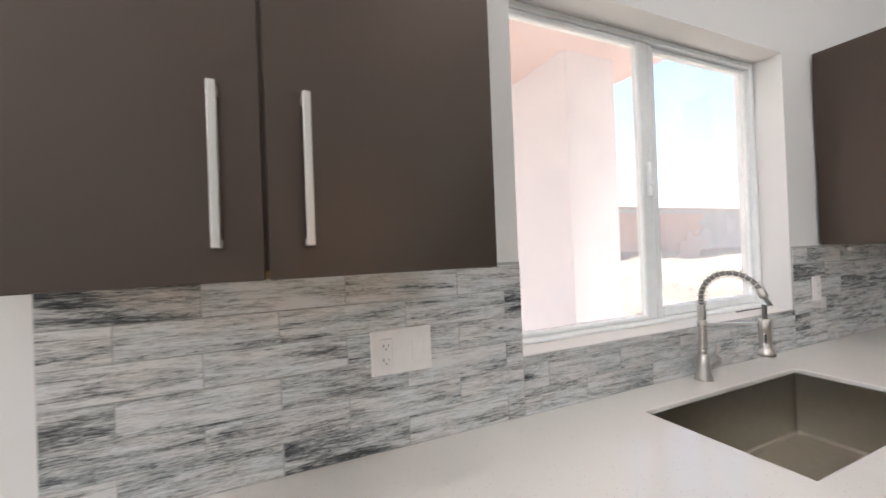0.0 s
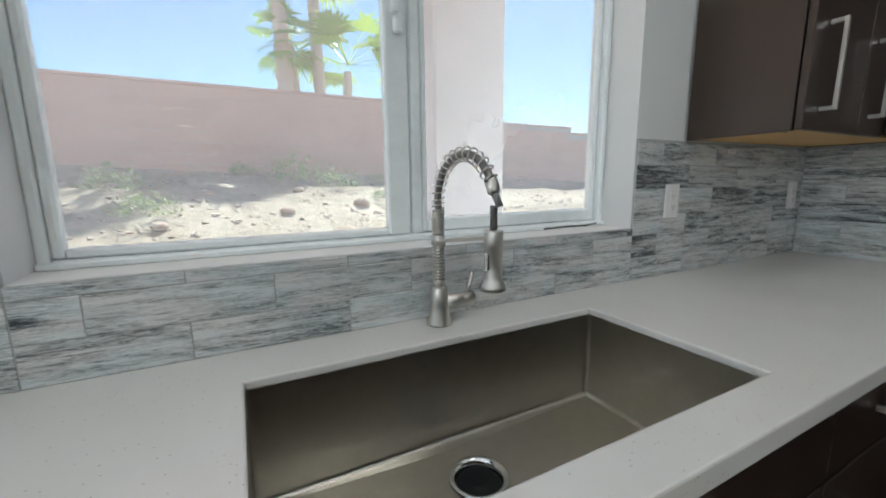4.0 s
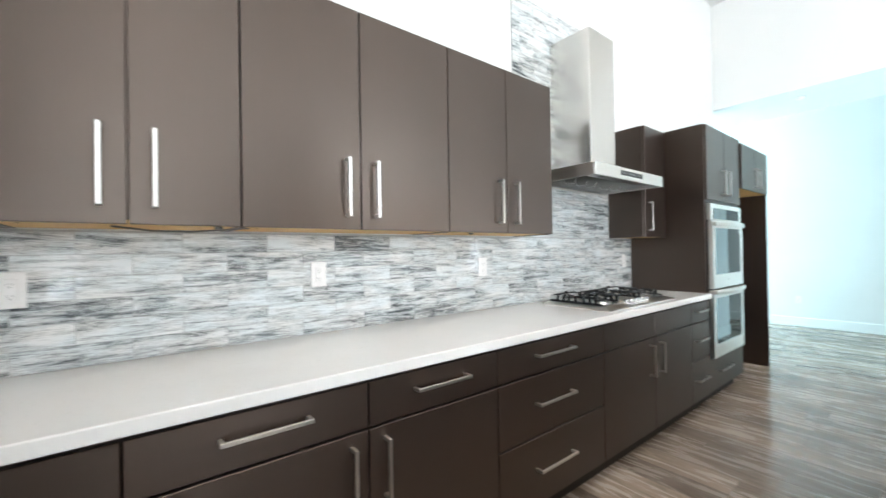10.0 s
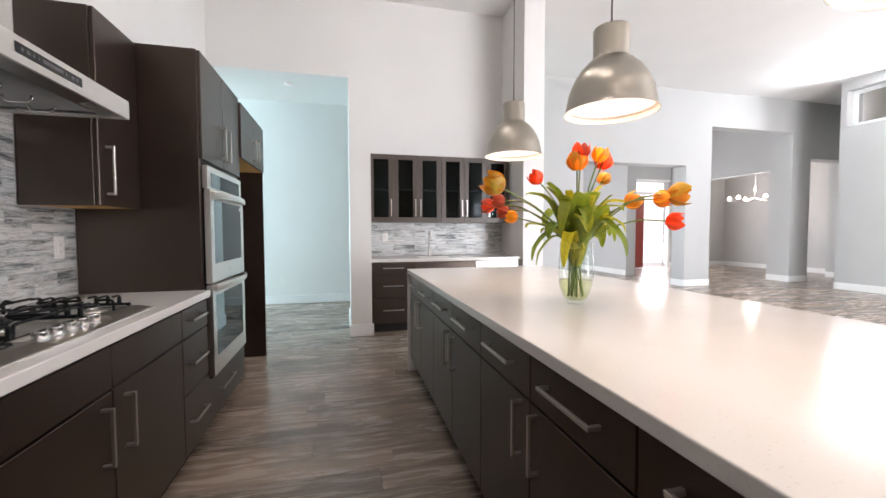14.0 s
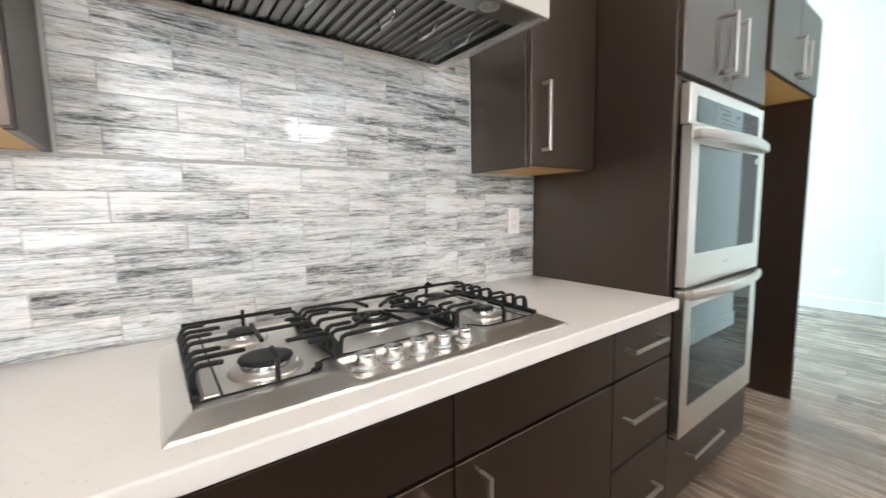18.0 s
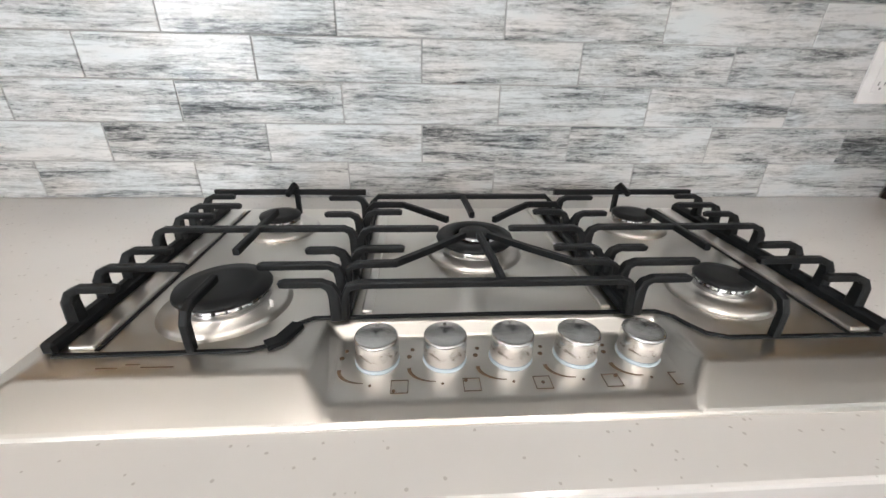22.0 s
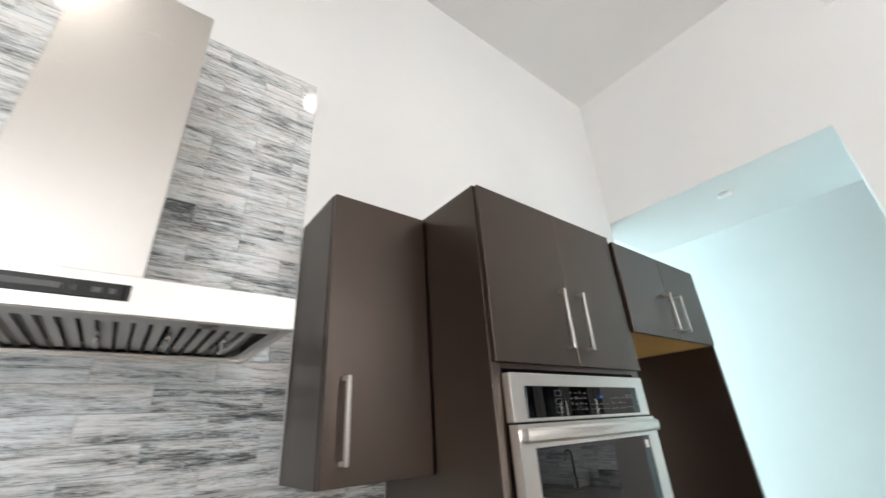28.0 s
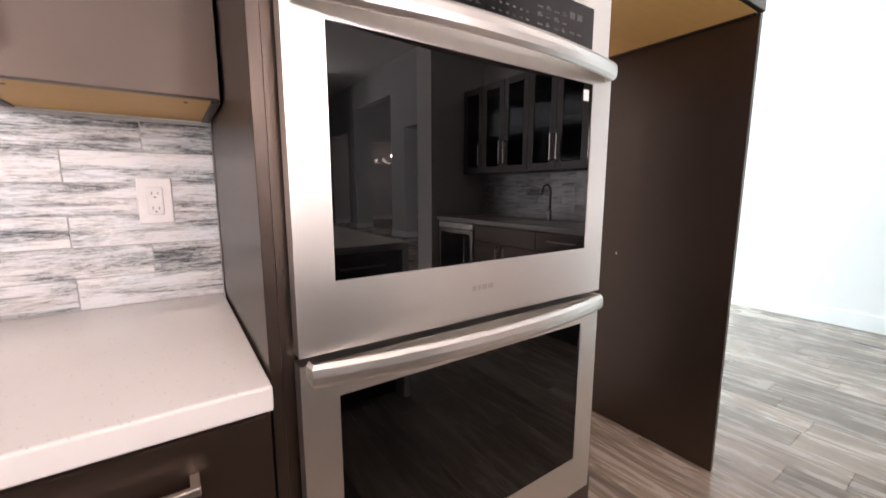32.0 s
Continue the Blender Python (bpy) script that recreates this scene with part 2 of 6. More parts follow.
def streaked_tile():
    """Glass tile printed like weathered grey planks, each one different."""
    m, n, l, b = shader("grey_streaked_glass_tile")
    info = n.new("ShaderNodeObjectInfo")
    w = maths(n, l, "MULTIPLY", info.outputs["Random"], 60.0)
    broad = grain(n, l, coords(n, l, (2.5, 2.5, 25.0)), 1.7, 9, 0.68, w, 0.8)
    fine = grain(n, l, coords(n, l, (8.0, 8.0, 120.0)), 2.6, 6, 0.74, w, 0.8)
    cloud = grain(n, l, coords(n, l, (4.0, 4.0, 9.0)), 1.5, 4, 0.5, w, 0.3)
    f = maths(n, l, "ADD", maths(n, l, "MULTIPLY", broad, 0.50), maths(n, l, "ADD", maths(n, l, "MULTIPLY", fine, 0.34), maths(n, l, "MULTIPLY", cloud, 0.16)))
    tone = n.new("ShaderNodeMapRange")
    l.new(maths(n, l, "POWER", maths(n, l, "FRACT", maths(n, l, "MULTIPLY", info.outputs["Random"], 7.31)), 3.0), tone.inputs[0])
    tone.inputs[3].default_value, tone.inputs[4].default_value = 0.038, -0.022
    f = maths(n, l, "ADD", f, tone.outputs[0])
    fleck = grain(n, l, coords(n, l, (11.0, 11.0, 44.0)), 3.4, 6, 0.78, w, 1.6)
    f = maths(n, l, "ADD", f, maths(n, l, "MULTIPLY", maths(n, l, "SUBTRACT", fleck, 0.5), 0.28))
    c = ramp(n, l, f, (0.385, (0.018, 0.021, 0.024)), (0.425, (0.075, 0.081, 0.085)), (0.465, (0.22, 0.226, 0.228)), (0.505, (0.47, 0.47, 0.465)), (0.58, (0.72, 0.715, 0.71)))
    tint = ramp(n, l, grain(n, l, coords(n, l, (5.0, 5.0, 14.0)), 1.3, 3, 0.5, maths(n, l, "ADD", w, 9.0)), (0.42, (0.955, 1.0, 1.015)), (0.58, (1.0, 0.992, 0.98)), (0.72, (1.0, 0.975, 0.945)))
    c = mixed(n, l, c, tint, 1.0, "MULTIPLY")
    l.new(c, b.inputs["Base Color"])
    setp(b, rough=0.50, metal=0.30, coat=0.20, coat_rough=0.02)
    bumped(n, l, b, broad, 0.045, 0.002)
    return m


def plank_floor(name, island=False):
    m, n, l, b = shader(name)
    if island:
        src = n.new("ShaderNodeNewGeometry").outputs["Random Per Island"]
    else:
        src = n.new("ShaderNodeObjectInfo").outputs["Random"]
    w = maths(n, l, "MULTIPLY", src, 40.0)
    long_grain = grain(n, l, coords(n, l, (0.9, 6.5, 6.5)), 2.3, 7, 0.62, w, 1.3)
    fine = grain(n, l, coords(n, l, (3, 90, 90)), 3.0, 4, 0.6, w)
    f = maths(n, l, "ADD", maths(n, l, "MULTIPLY", long_grain, 0.82), maths(n, l, "MULTIPLY", fine, 0.18))
    c = ramp(n, l, f, (0.32, (0.14, 0.104, 0.079)), (0.46, (0.265, 0.208, 0.165)), (0.56, (0.37, 0.302, 0.248)), (0.74, (0.47, 0.400, 0.338)))
    shade = ramp(n, l, src, (0.0, 0.56), (1.0, 1.0))
    l.new(mixed(n, l, c, shade, 1.0, "MULTIPLY"), b.inputs["Base Color"])
    l.new(ramp(n, l, long_grain, (0.3, 0.20), (0.7, 0.32)), b.inputs["Roughness"])
    bumped(n, l, b, f, 0.08, 0.003)
    return m


QUARTZ = quartz()
TILE = streaked_tile()
GROUT = plain("grey_grout", (0.42, 0.42, 0.41), 0.85)
PLANK = plank_floor("greyed_oak_plank")
PLANKS = plank_floor("greyed_oak_planks", True)


# ---- mesh helpers ----
def bx(bm, x0, x1, y0, y1, z0, z1, bevel=0.0, segs=1):
    x0, x1, y0, y1, z0, z1 = min(x0, x1), max(x0, x1), min(y0, y1), max(y0, y1), min(z0, z1), max(z0, z1)
    v = [bm.verts.new((x, y, z)) for z in (z0, z1) for x, y in ((x0, y0), (x1, y0), (x1, y1), (x0, y1))]
    f = [bm.faces.new([v[i] for i in q]) for q in ((3, 2, 1, 0), (4, 5, 6, 7), (0, 1, 5, 4), (1, 2, 6, 5), (2, 3, 7, 6), (3, 0, 4, 7))]
    if bevel:
        bmesh.ops.bevel(bm, geom=list({e for q in f for e in q.edges}), offset=bevel, segments=segs, affect="EDGES", profile=0.5)
    return bm


def box(*a, **k):
    return bx(bmesh.new(), *a, **k)


def lathe(bm, profile, seg=32, at=(0, 0, 0), axis="z", cap=(True, True)):
    rings = []
    for r, h in profile:
        ring = []
        for i in range(seg):
            a = 2 * math.pi * i / seg
            p = (r * math.cos(a), r * math.sin(a), h)
            if axis == "y":
                p = (p[0], p[2], p[1])
            elif axis == "x":
                p = (p[2], p[0], p[1])
            ring.append(bm.verts.new(Vector(at) + Vector(p)))
        rings.append(ring)
    for a, c in zip(rings, rings[1:]):
        for i in range(seg):
            bm.faces.new((a[i], a[(i + 1) % seg], c[(i + 1) % seg], c[i]))
    for ring, r, shut in ((rings[0], profile[0][0], cap[0]), (rings[-1], profile[-1][0], cap[1])):
        if r > 1e-5 and shut:
            bm.faces.new(ring)
    bmesh.ops.recalc_face_normals(bm, faces=bm.faces)
    for f in bm.faces:
        f.smooth = len(f.verts) == 4
    return bm


def sweep(bm, points, radius, seg=10, section=None, taper=None):
    """A tube, or a bar of the given section [(u, v)...], along points."""
    pts = [Vector(p) for p in points]
    sec = section or [(radius * math.cos(2 * math.pi * i / seg), radius * math.sin(2 * math.pi * i / seg)) for i in range(seg)]
    prev, rings = None, []
    for i, p in enumerate(pts):
        t = (pts[min(i + 1, len(pts) - 1)] - pts[max(i - 1, 0)]).normalized()
        if prev is None:
            ref = Vector((0, 0, 1)) if abs(t.z) < 0.9 else Vector((0, 1, 0))
            side = t.cross(ref).normalized()
        else:
            side = (prev - t * prev.dot(t)).normalized()
        prev = side
        up = side.cross(t)
        k = taper[i] if taper else 1.0
        rings.append([bm.verts.new(p + side * u * k + up * w * k) for u, w in sec])
    m = len(sec)
    for a, c in zip(rings, rings[1:]):
        for i in range(m):
            f = bm.faces.new((a[i], a[(i + 1) % m], c[(i + 1) % m], c[i]))
            f.smooth = section is None
    bm.faces.new(rings[0]), bm.faces.new(rings[-1])
    bmesh.ops.recalc_face_normals(bm, faces=bm.faces)
    return bm


def mesh_of(name, bm, material):
    me = bpy.data.meshes.new(name)
    bm.to_mesh(me)
    bm.free()
    me.materials.append(material)
    return me


def part(name, bm, material, parent, label="", at=None):
    me = bm if isinstance(bm, bpy.types.Mesh) else mesh_of(name, bm, material)
    ob = new(name, me)
    ob.parent = parent
    if at is not None:
        ob.matrix_basis = at if isinstance(at, Matrix) else Matrix.Translation(at)
    if label:
        tagged(ob, label)
    return ob


def thing(name, label, category, m=None, group="", kind=""):
    ob = new(name)
    ob.empty_display_size = 0.1
    if m is not None:
        ob.matrix_basis = m
    return tagged(ob, label, category, group, kind)


def solid(name, bm, material, label, category, m=None, group="", kind=""):
    ob = new(name, bm if isinstance(bm, bpy.types.Mesh) else mesh_of(name, bm, material))
    if m is not None:
        ob.matrix_basis = m
    return tagged(ob, label, category, group, kind)


def structure(name, bm, material, label, category):
    return solid(name, bm, material, label, category, kind="structure")


# ---- the place: east wall tile face x = 3.515, north wall tile face y = 1.252 ----
XE, YN, TOP = 3.515, 1.252, 4.36
WX0, WX1 = 0.934, 2.404              # the kitchen window's opening
WE, WN = XE + 0.009, YN + 0.009      # paint faces behind the tiles
SY, SB = -5.50, -6.56                # south wall front, and the back of the passage header
PX0, PX1 = 2.048, 1.803                # the pier between passage and bar
HALL = -8.0

# floor under the planks, and ceiling
structure("floor", box(-14, 8, -13.6, WN + 0.05, -0.12, -0.012), PLANKS, "greyed brown wood-look plank floor", "floor")
bm = box(-14.2, 8.2, -13.8, WN + 0.2, TOP, TOP + 0.15)
structure("ceiling", bm, CEIL, "flat white painted ceiling with recessed lights", "ceiling")
# east wall, running on past the passage as the hall's north side
structure("wall_east", box(WE, WE + 0.15, SY - 0.0, WN, 0, TOP), WALL, "white painted kitchen wall", "wall")
# north wall with the window and the glazed patio door
bm = box(WX1, 3.7, WN, WN + 0.2, 0, TOP)
bx(bm, WX0, WX1, WN, WN + 0.2, 0, 1.09), bx(bm, WX0, WX1, WN, WN + 0.2, 2.25, TOP)
bx(bm, -1.95, WX0, WN, WN + 0.2, 0, TOP), bx(bm, -3.65, -1.95, WN, WN + 0.2, 2.25, TOP), bx(bm, -5.75, -3.65, WN, WN + 0.2, 2.25, 3.0)
bx(bm, -8.0, -5.75, WN, WN + 0.2, 0, 3.0), bx(bm, -8.0, -3.65, WN, WN + 0.2, 4.0, TOP), bx(bm, -10.2, -8.0, WN, WN + 0.2, 0, TOP)
structure("wall_north", bm, WALL, "white painted wall round the kitchen window", "wall")
# south wall: passage opening, pier and the bar recess
bm = box(PX0, WE + 0.15, SB, SY, 3.03, TOP)
bx(bm, PX1, PX0, SB, SY, 0, TOP), bx(bm, -0.16, PX1, SB, -6.22, 0, TOP), bx(bm, -0.45, -0.16, SB, SY, 0, TOP)
structure("wall_south", bm, WALL, "white wall with tall passage and bar recess", "wall")
# hall behind the passage
bm = box(-0.45, 8.0, HALL - 0.15, HALL, 0, TOP)
structure("wall_hall", bm, WALL, "plain white far wall of the hall", "wall")
structure("wall_hall_north", box(WE + 0.15, 8.0, SY - 0.15, SY, 0, TOP), WALL, "plain white near wall of the hall", "wall")
structure("wall_hall_end", box(7.6, 8.0, HALL, SY - 0.15, 0, TOP), WALL, "plain white end wall of the hall", "wall")
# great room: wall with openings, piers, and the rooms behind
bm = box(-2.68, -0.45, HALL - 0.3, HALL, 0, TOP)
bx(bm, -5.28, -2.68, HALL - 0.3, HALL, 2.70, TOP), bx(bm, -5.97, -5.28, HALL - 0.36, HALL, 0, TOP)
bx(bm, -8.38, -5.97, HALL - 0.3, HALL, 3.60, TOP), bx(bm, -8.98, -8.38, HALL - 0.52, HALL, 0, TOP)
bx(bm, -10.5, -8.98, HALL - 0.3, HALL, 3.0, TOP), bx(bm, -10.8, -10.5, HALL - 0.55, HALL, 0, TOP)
structure("wall_great_room", bm, DIM_WALL, "tall white wall with square openings", "wall")
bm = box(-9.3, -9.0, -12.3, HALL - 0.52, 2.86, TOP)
structure("wall_inner_header", bm, DIM_WALL, "white dropped header over a wide opening", "wall")
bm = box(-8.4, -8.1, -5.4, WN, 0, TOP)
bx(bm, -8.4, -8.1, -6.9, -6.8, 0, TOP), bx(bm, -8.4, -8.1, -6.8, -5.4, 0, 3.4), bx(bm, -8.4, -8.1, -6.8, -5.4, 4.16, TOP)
structure("wall_west", bm, DIM_WALL, "white wall at the far side of the great room", "wall")
structure("wall_back_hall", box(-11.7, -8.4, -6.9, -6.7, 0, TOP), DIM_WALL, "white wall of a back hall", "wall")
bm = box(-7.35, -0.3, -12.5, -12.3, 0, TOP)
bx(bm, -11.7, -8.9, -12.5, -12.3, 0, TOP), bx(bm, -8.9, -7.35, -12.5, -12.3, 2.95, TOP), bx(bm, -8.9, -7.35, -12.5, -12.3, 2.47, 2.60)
structure("wall_entry", bm, DIM_WALL, "white wall round the open front door", "wall")
structure("wall_entry_side", box(-5.85, -5.55, -12.3, -10.22, 0, TOP), DIM_WALL, "white wall beside the front door", "wall")
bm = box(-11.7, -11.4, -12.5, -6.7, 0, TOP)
# second wall has an opening for the added, unseen entry-room window
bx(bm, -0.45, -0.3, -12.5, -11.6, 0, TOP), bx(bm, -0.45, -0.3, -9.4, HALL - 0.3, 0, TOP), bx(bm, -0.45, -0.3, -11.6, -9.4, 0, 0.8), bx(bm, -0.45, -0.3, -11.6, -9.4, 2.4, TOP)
structure("wall_dining", bm, DIM_WALL, "white wall of the room beyond", "wall")

# baseboards
bm = bmesh.new()
for a in ((PX1 - 0.02, PX0, SY, SY + 0.016), (PX0, PX0 + 0.016, SB, SY + 0.016), (-0.45, -0.16, SY, SY + 0.016), (-0.45, 7.6, HALL, HALL + 0.016),
          (-2.68, -0.45, HALL, HALL + 0.016), (-5.98, -5.27, HALL, HALL + 0.016), (-5.28, -5.264, HALL - 0.36, HALL), (-8.99, -8.37, HALL, HALL + 0.016), (-8.38, -8.364, HALL - 0.52, HALL),
          (-7.35, -0.45, -12.3, -12.284), (-11.4, -8.9, -12.3, -12.284), (-8.1, -8.084, -6.9, WN), (-11.4, -11.384, -12.3, -6.9), (-5.55, -5.534, -12.3, -10.22), (-10.5, -10.484, HALL - 0.55, HALL)):
    bx(bm, *a, 0, 0.145, 0.004)
structure("baseboard", bm, TRIM, "tall white painted baseboard", "baseboard")


# ---- window, outlets ----
def slab(xs, ys, keep, z0, z1, bevel=0.004, apron=None, z_apron=0.0):
    """One slab over the cells of a grid of cuts, with its outer edges eased."""
    bm = bmesh.new()
    vs = {}

    def vert(i, j):
        if (i, j) not in vs:
            vs[i, j] = bm.verts.new((xs[i], ys[j], z1))
        return vs[i, j]
    top = [bm.faces.new((vert(i, j), vert(i + 1, j), vert(i + 1, j + 1), vert(i, j + 1)))
           for i in range(len(xs) - 1) for j in range(len(ys) - 1) if keep(i, j)]
    low = bmesh.ops.extrude_face_region(bm, geom=top)
    for v in low["geom"]:
        if isinstance(v, bmesh.types.BMVert):
            v.co.z = z0
    if apron:
        strip = [f for f in low["geom"] if isinstance(f, bmesh.types.BMFace) and apron(f.calc_center_median())]
        deep = bmesh.ops.extrude_face_region(bm, geom=strip)
        for v in deep["geom"]:
            if isinstance(v, bmesh.types.BMVert):
                v.co.z = z_apron
        bmesh.ops.delete(bm, geom=[f for f in strip if f.is_valid], context="FACES_ONLY")
    bmesh.ops.recalc_face_normals(bm, faces=bm.faces)
    sharp = [e for e in bm.edges if len(e.link_faces) == 2 and e.link_faces[0].normal.dot(e.link_faces[1].normal) < 0.5]
    bmesh.ops.bevel(bm, geom=sharp, offset=bevel, segments=2, affect="EDGES", profile=0.5)
    return bm


win = thing("window_1", "white vinyl sliding window with two panes over the sink", "window", pose(WX0, WN, 1.09), kind="structure")
WW, WH = WX1 - WX0, 1.16
f = bmesh.new()
y0, y1 = 0.115, 0.185
bx(f, 0, 0.020, y0, y1, 0, WH, 0.004), bx(f, WW - 0.020, WW, y0, y1, 0, WH, 0.004)
bx(f, 0.020, WW - 0.020, y0, y1, 0, 0.016, 0.004), bx(f, 0.020, WW - 0.020, y0, y1, WH - 0.024, WH, 0.004)
bx(f, 0.756, 0.786, y0 + 0.012, y1, 0.016, WH - 0.024, 0.004), bx(f, 0.0, WW, y0 - 0.012, y0, -0.0, 0.014, 0.003)
part("window_frame", f, VINYL, win)
f = bmesh.new()
for a in ((0.021, 0.040, 0.017, WH - 0.026), (0.688, 0.750, 0.017, WH - 0.026), (0.040, 0.688, 0.017, 0.036), (0.040, 0.688, WH - 0.046, WH - 0.026)):
    bx(f, a[0], a[1], y0 + 0.004, y0 + 0.038, a[2], a[3], 0.005)
part("sliding_sash", f, VINYL, win)
f = bmesh.new()
for a in ((0.788, 0.806, 0.017, WH - 0.026), (1.436, 1.449, 0.017, WH - 0.026), (0.806, 1.436, 0.017, 0.056), (0.806, 1.436, WH - 0.044, WH - 0.026)):
    bx(f, a[0], a[1], y0 + 0.02, y0 + 0.058, a[2], a[3], 0.005)
part("fixed_sash", f, VINYL, win)
for a in ((0.036, 0.692, 0.032, WH - 0.042, y0 + 0.02), (0.802, 1.440, 0.052, WH - 0.040, y0 + 0.04)):
    part("pane", box(a[0], a[1], a[4], a[4] + 0.004, a[2], a[3]), PANE, win).visible_shadow = False
f = box(0.708, 0.734, y0 - 0.020, y0 + 0.004, 0.51, 0.645, 0.009, segs=3)
bx(f, 0.698, 0.717, y0 - 0.03, y0 - 0.012, 0.55, 0.60, 0.006, segs=2)
part("latch", f, VINYL, win)
part("weep_flap", sweep(bmesh.new(), [(1.16, 0.06, 0.010), (1.24, 0.05, 0.014), (1.32, 0.05, 0.012), (1.38, 0.06, 0.016)], 0.0028, 8), LEGEND, win, "thin grey plastic strip lying on the ledge")


def cover_plate(m, gangs=1, kind="outlet"):
    w = 0.072 + 0.09 * (gangs - 1)
    t = thing("outlet_cover" if kind == "outlet" else "switch_cover", "white plastic outlet cover on the tiled splash" if kind == "outlet" else "white plastic double cover plate on the tiles",
              "outlet", m, "wall plates")
    part("plate", box(-w / 2, w / 2, -0.006, 0, -0.057, 0.057, 0.003, segs=2), SWITCH, t)
    for g in range(gangs):
        x = (g - (gangs - 1) / 2) * 0.085
        if kind == "outlet" or g == 0:
            ins = part("receptacle", box(x - 0.017, x + 0.017, -0.009, -0.005, -0.035, 0.035, 0.002), SWITCH, t)
            f = bmesh.new()
            for dz in (-0.018, 0.018):
                bx(f, x - 0.0075, x - 0.0055, -0.0096, -0.008, dz - 0.004, dz + 0.004), bx(f, x + 0.0055, x + 0.0075, -0.0096, -0.008, dz - 0.003, dz + 0.003)
                lathe(f, [(0.0025, 0), (0.0025, 0.0016)], 8, (x, -0.0096, dz - 0.009), "y")
            tagged(part("slots", f, SOCKET, ins), kind="stuff")
        else:
            part("rocker", box(x - 0.017, x + 0.017, -0.010, -0.005, -0.034, 0.034, 0.003), SWITCH, t)
    return t


cover_plate(pose(0.557, YN, 1.162), 2, "switch")
for x in (2.590, 3.425):
    cover_plate(pose(x, YN, 1.172))
for y, z in ((0.646, 1.182), (-0.325, 1.185), (-1.371, 1.182), (-3.135, 1.172)):
    cover_plate(pose(XE, y, z, 0, 0, -90))
for x in (1.57, 0.10):
    cover_plate(pose(x, -6.21, 1.172, 0, 0, 180))
cover_plate(pose(3.17, HALL, 0.42, 0, 0, 180))

# ---- cabinets ----
PULLS = {}


def pull(parent, x, z, length=0.25, upright=True, y=0.0):
    """A square-cornered bar pull; its middle at x, z on the face y."""
    key = (length, upright)
    if key not in PULLS:
        h, s = length / 2, 0.006
        bm = bmesh.new()
        for a in ((-s, s, -0.038, -0.028, -h, h), (-s, s, -0.031, 0.0, -h, -h + 0.012), (-s, s, -0.031, 0.0, h - 0.012, h)):
            if upright:
                bx(bm, *a, 0.0012)
            else:
                bx(bm, a[4], a[5], a[2], a[3], a[0], a[1], 0.0012)
        PULLS[key] = mesh_of("pull", bm, NICKEL)
    return part("handle", PULLS[key], None, parent, "", (x, y, z))


def front(parent, kind, x0, x1, z0, z1, hx=None, hz=None, length=0.25, upright=True, y=0.0, mat=None):
    g = 0.0024
    ob = part(kind, box(x0 + g, x1 - g, y, y + 0.019, z0 + g, z1 - g, 0.0018), mat or CAB, parent)
    if hx is not None:
        pull(ob, hx, hz, length, upright, y)
    return ob


def carcass(w, z0, z1, depth, y=0.0225):
    bm = box(0.0006, 0.018, y, depth, z0, z1, 0.001)
    bx(bm, w - 0.018, w - 0.0006, y, depth, z0, z1, 0.001)
    bx(bm, 0.018, w - 0.018, y + 0.001, depth, z0 + 0.016, z1 - 0.0005)
    return bm


def upper(m, w, doors, label, h=0.905, depth=0.309):
    """doors: (x0, x1, handle x or None)"""
    t = thing("upper_cabinet", label, "cabinet", m, "upper cabinets")
    part("body", carcass(w, 0, h, depth), CAB, t)
    part("underside", box(0.018, w - 0.018, 0.022, depth - 0.002, 0.003, 0.0155), MAPLE, t, "raw maple bottom panel")
    for x in (0.06, w - 0.06):
        part("screw", lathe(bmesh.new(), [(0.0, 0.0012), (0.0035, 0.0014), (0.004, 0.0031)], 10, (x, 0.06, 0)), SLOT, t)
    for x0, x1, hx in doors:
        front(t, "door", x0, x1, 0, h, hx, 0.170, 0.234)
    return t


UPPER = "dark espresso wall cabinet with flat doors"
FE, FN = 3.205, 0.94
upper(pose(-0.185, FN, 1.374), 0.848, [(0, 0.435, 0.371), (0.435, 0.848, 0.497)], UPPER + " beside the window")
upper(pose(2.642, FN, 1.374), 0.861, [(0, 0.36, 0.088), (0.36, 0.56, 0.424)], UPPER + " in the corner")
t = upper(pose(FE, 0.938, 1.374, 0, 0, -90), 0.286, [(0.0, 0.286, None)], UPPER + ", blind corner panel")
for y, w, a in ((0.652, 0.597, 0.294), (0.055, 0.915, 0.448), (-0.86, 0.816, 0.411)):
    upper(pose(FE, y, 1.374, 0, 0, -90), w, [(0, a, a - 0.064), (a, w, a + 0.064)], UPPER)
upper(pose(FE, -2.892, 1.372, 0, 0, -90), 0.376, [(0, 0.376, 0.062)], "narrow dark espresso wall cabinet beside the hood")
solid("cabinet_light_lead", sweep(bmesh.new(), [(3.30, 0.40, 1.375), (3.29, 0.30, 1.362), (3.28, 0.20, 1.360), (3.27, 0.12, 1.366), (3.26, 0.02, 1.375)], 0.0035, 6), SLOT, "thin dark cable under the wall cabinets", "cable")
for y in (0.12, -1.02):
    solid("puck_light", lathe(bmesh.new(), [(0.0, 0.0), (0.012, 0.002), (0.014, 0.010)], 16, (3.23, y, 1.3655)), SLOT, "small dark round fitting under a cabinet", "light", group="under-cabinet fittings")
solid("adhesive_hook", box(2.90, 2.94, YN - 0.012, YN, 1.335, 1.355, 0.005, segs=2), SWITCH, "small white plastic clip on the splash", "clip")

BZ0, BZ1 = 0.11, 0.870


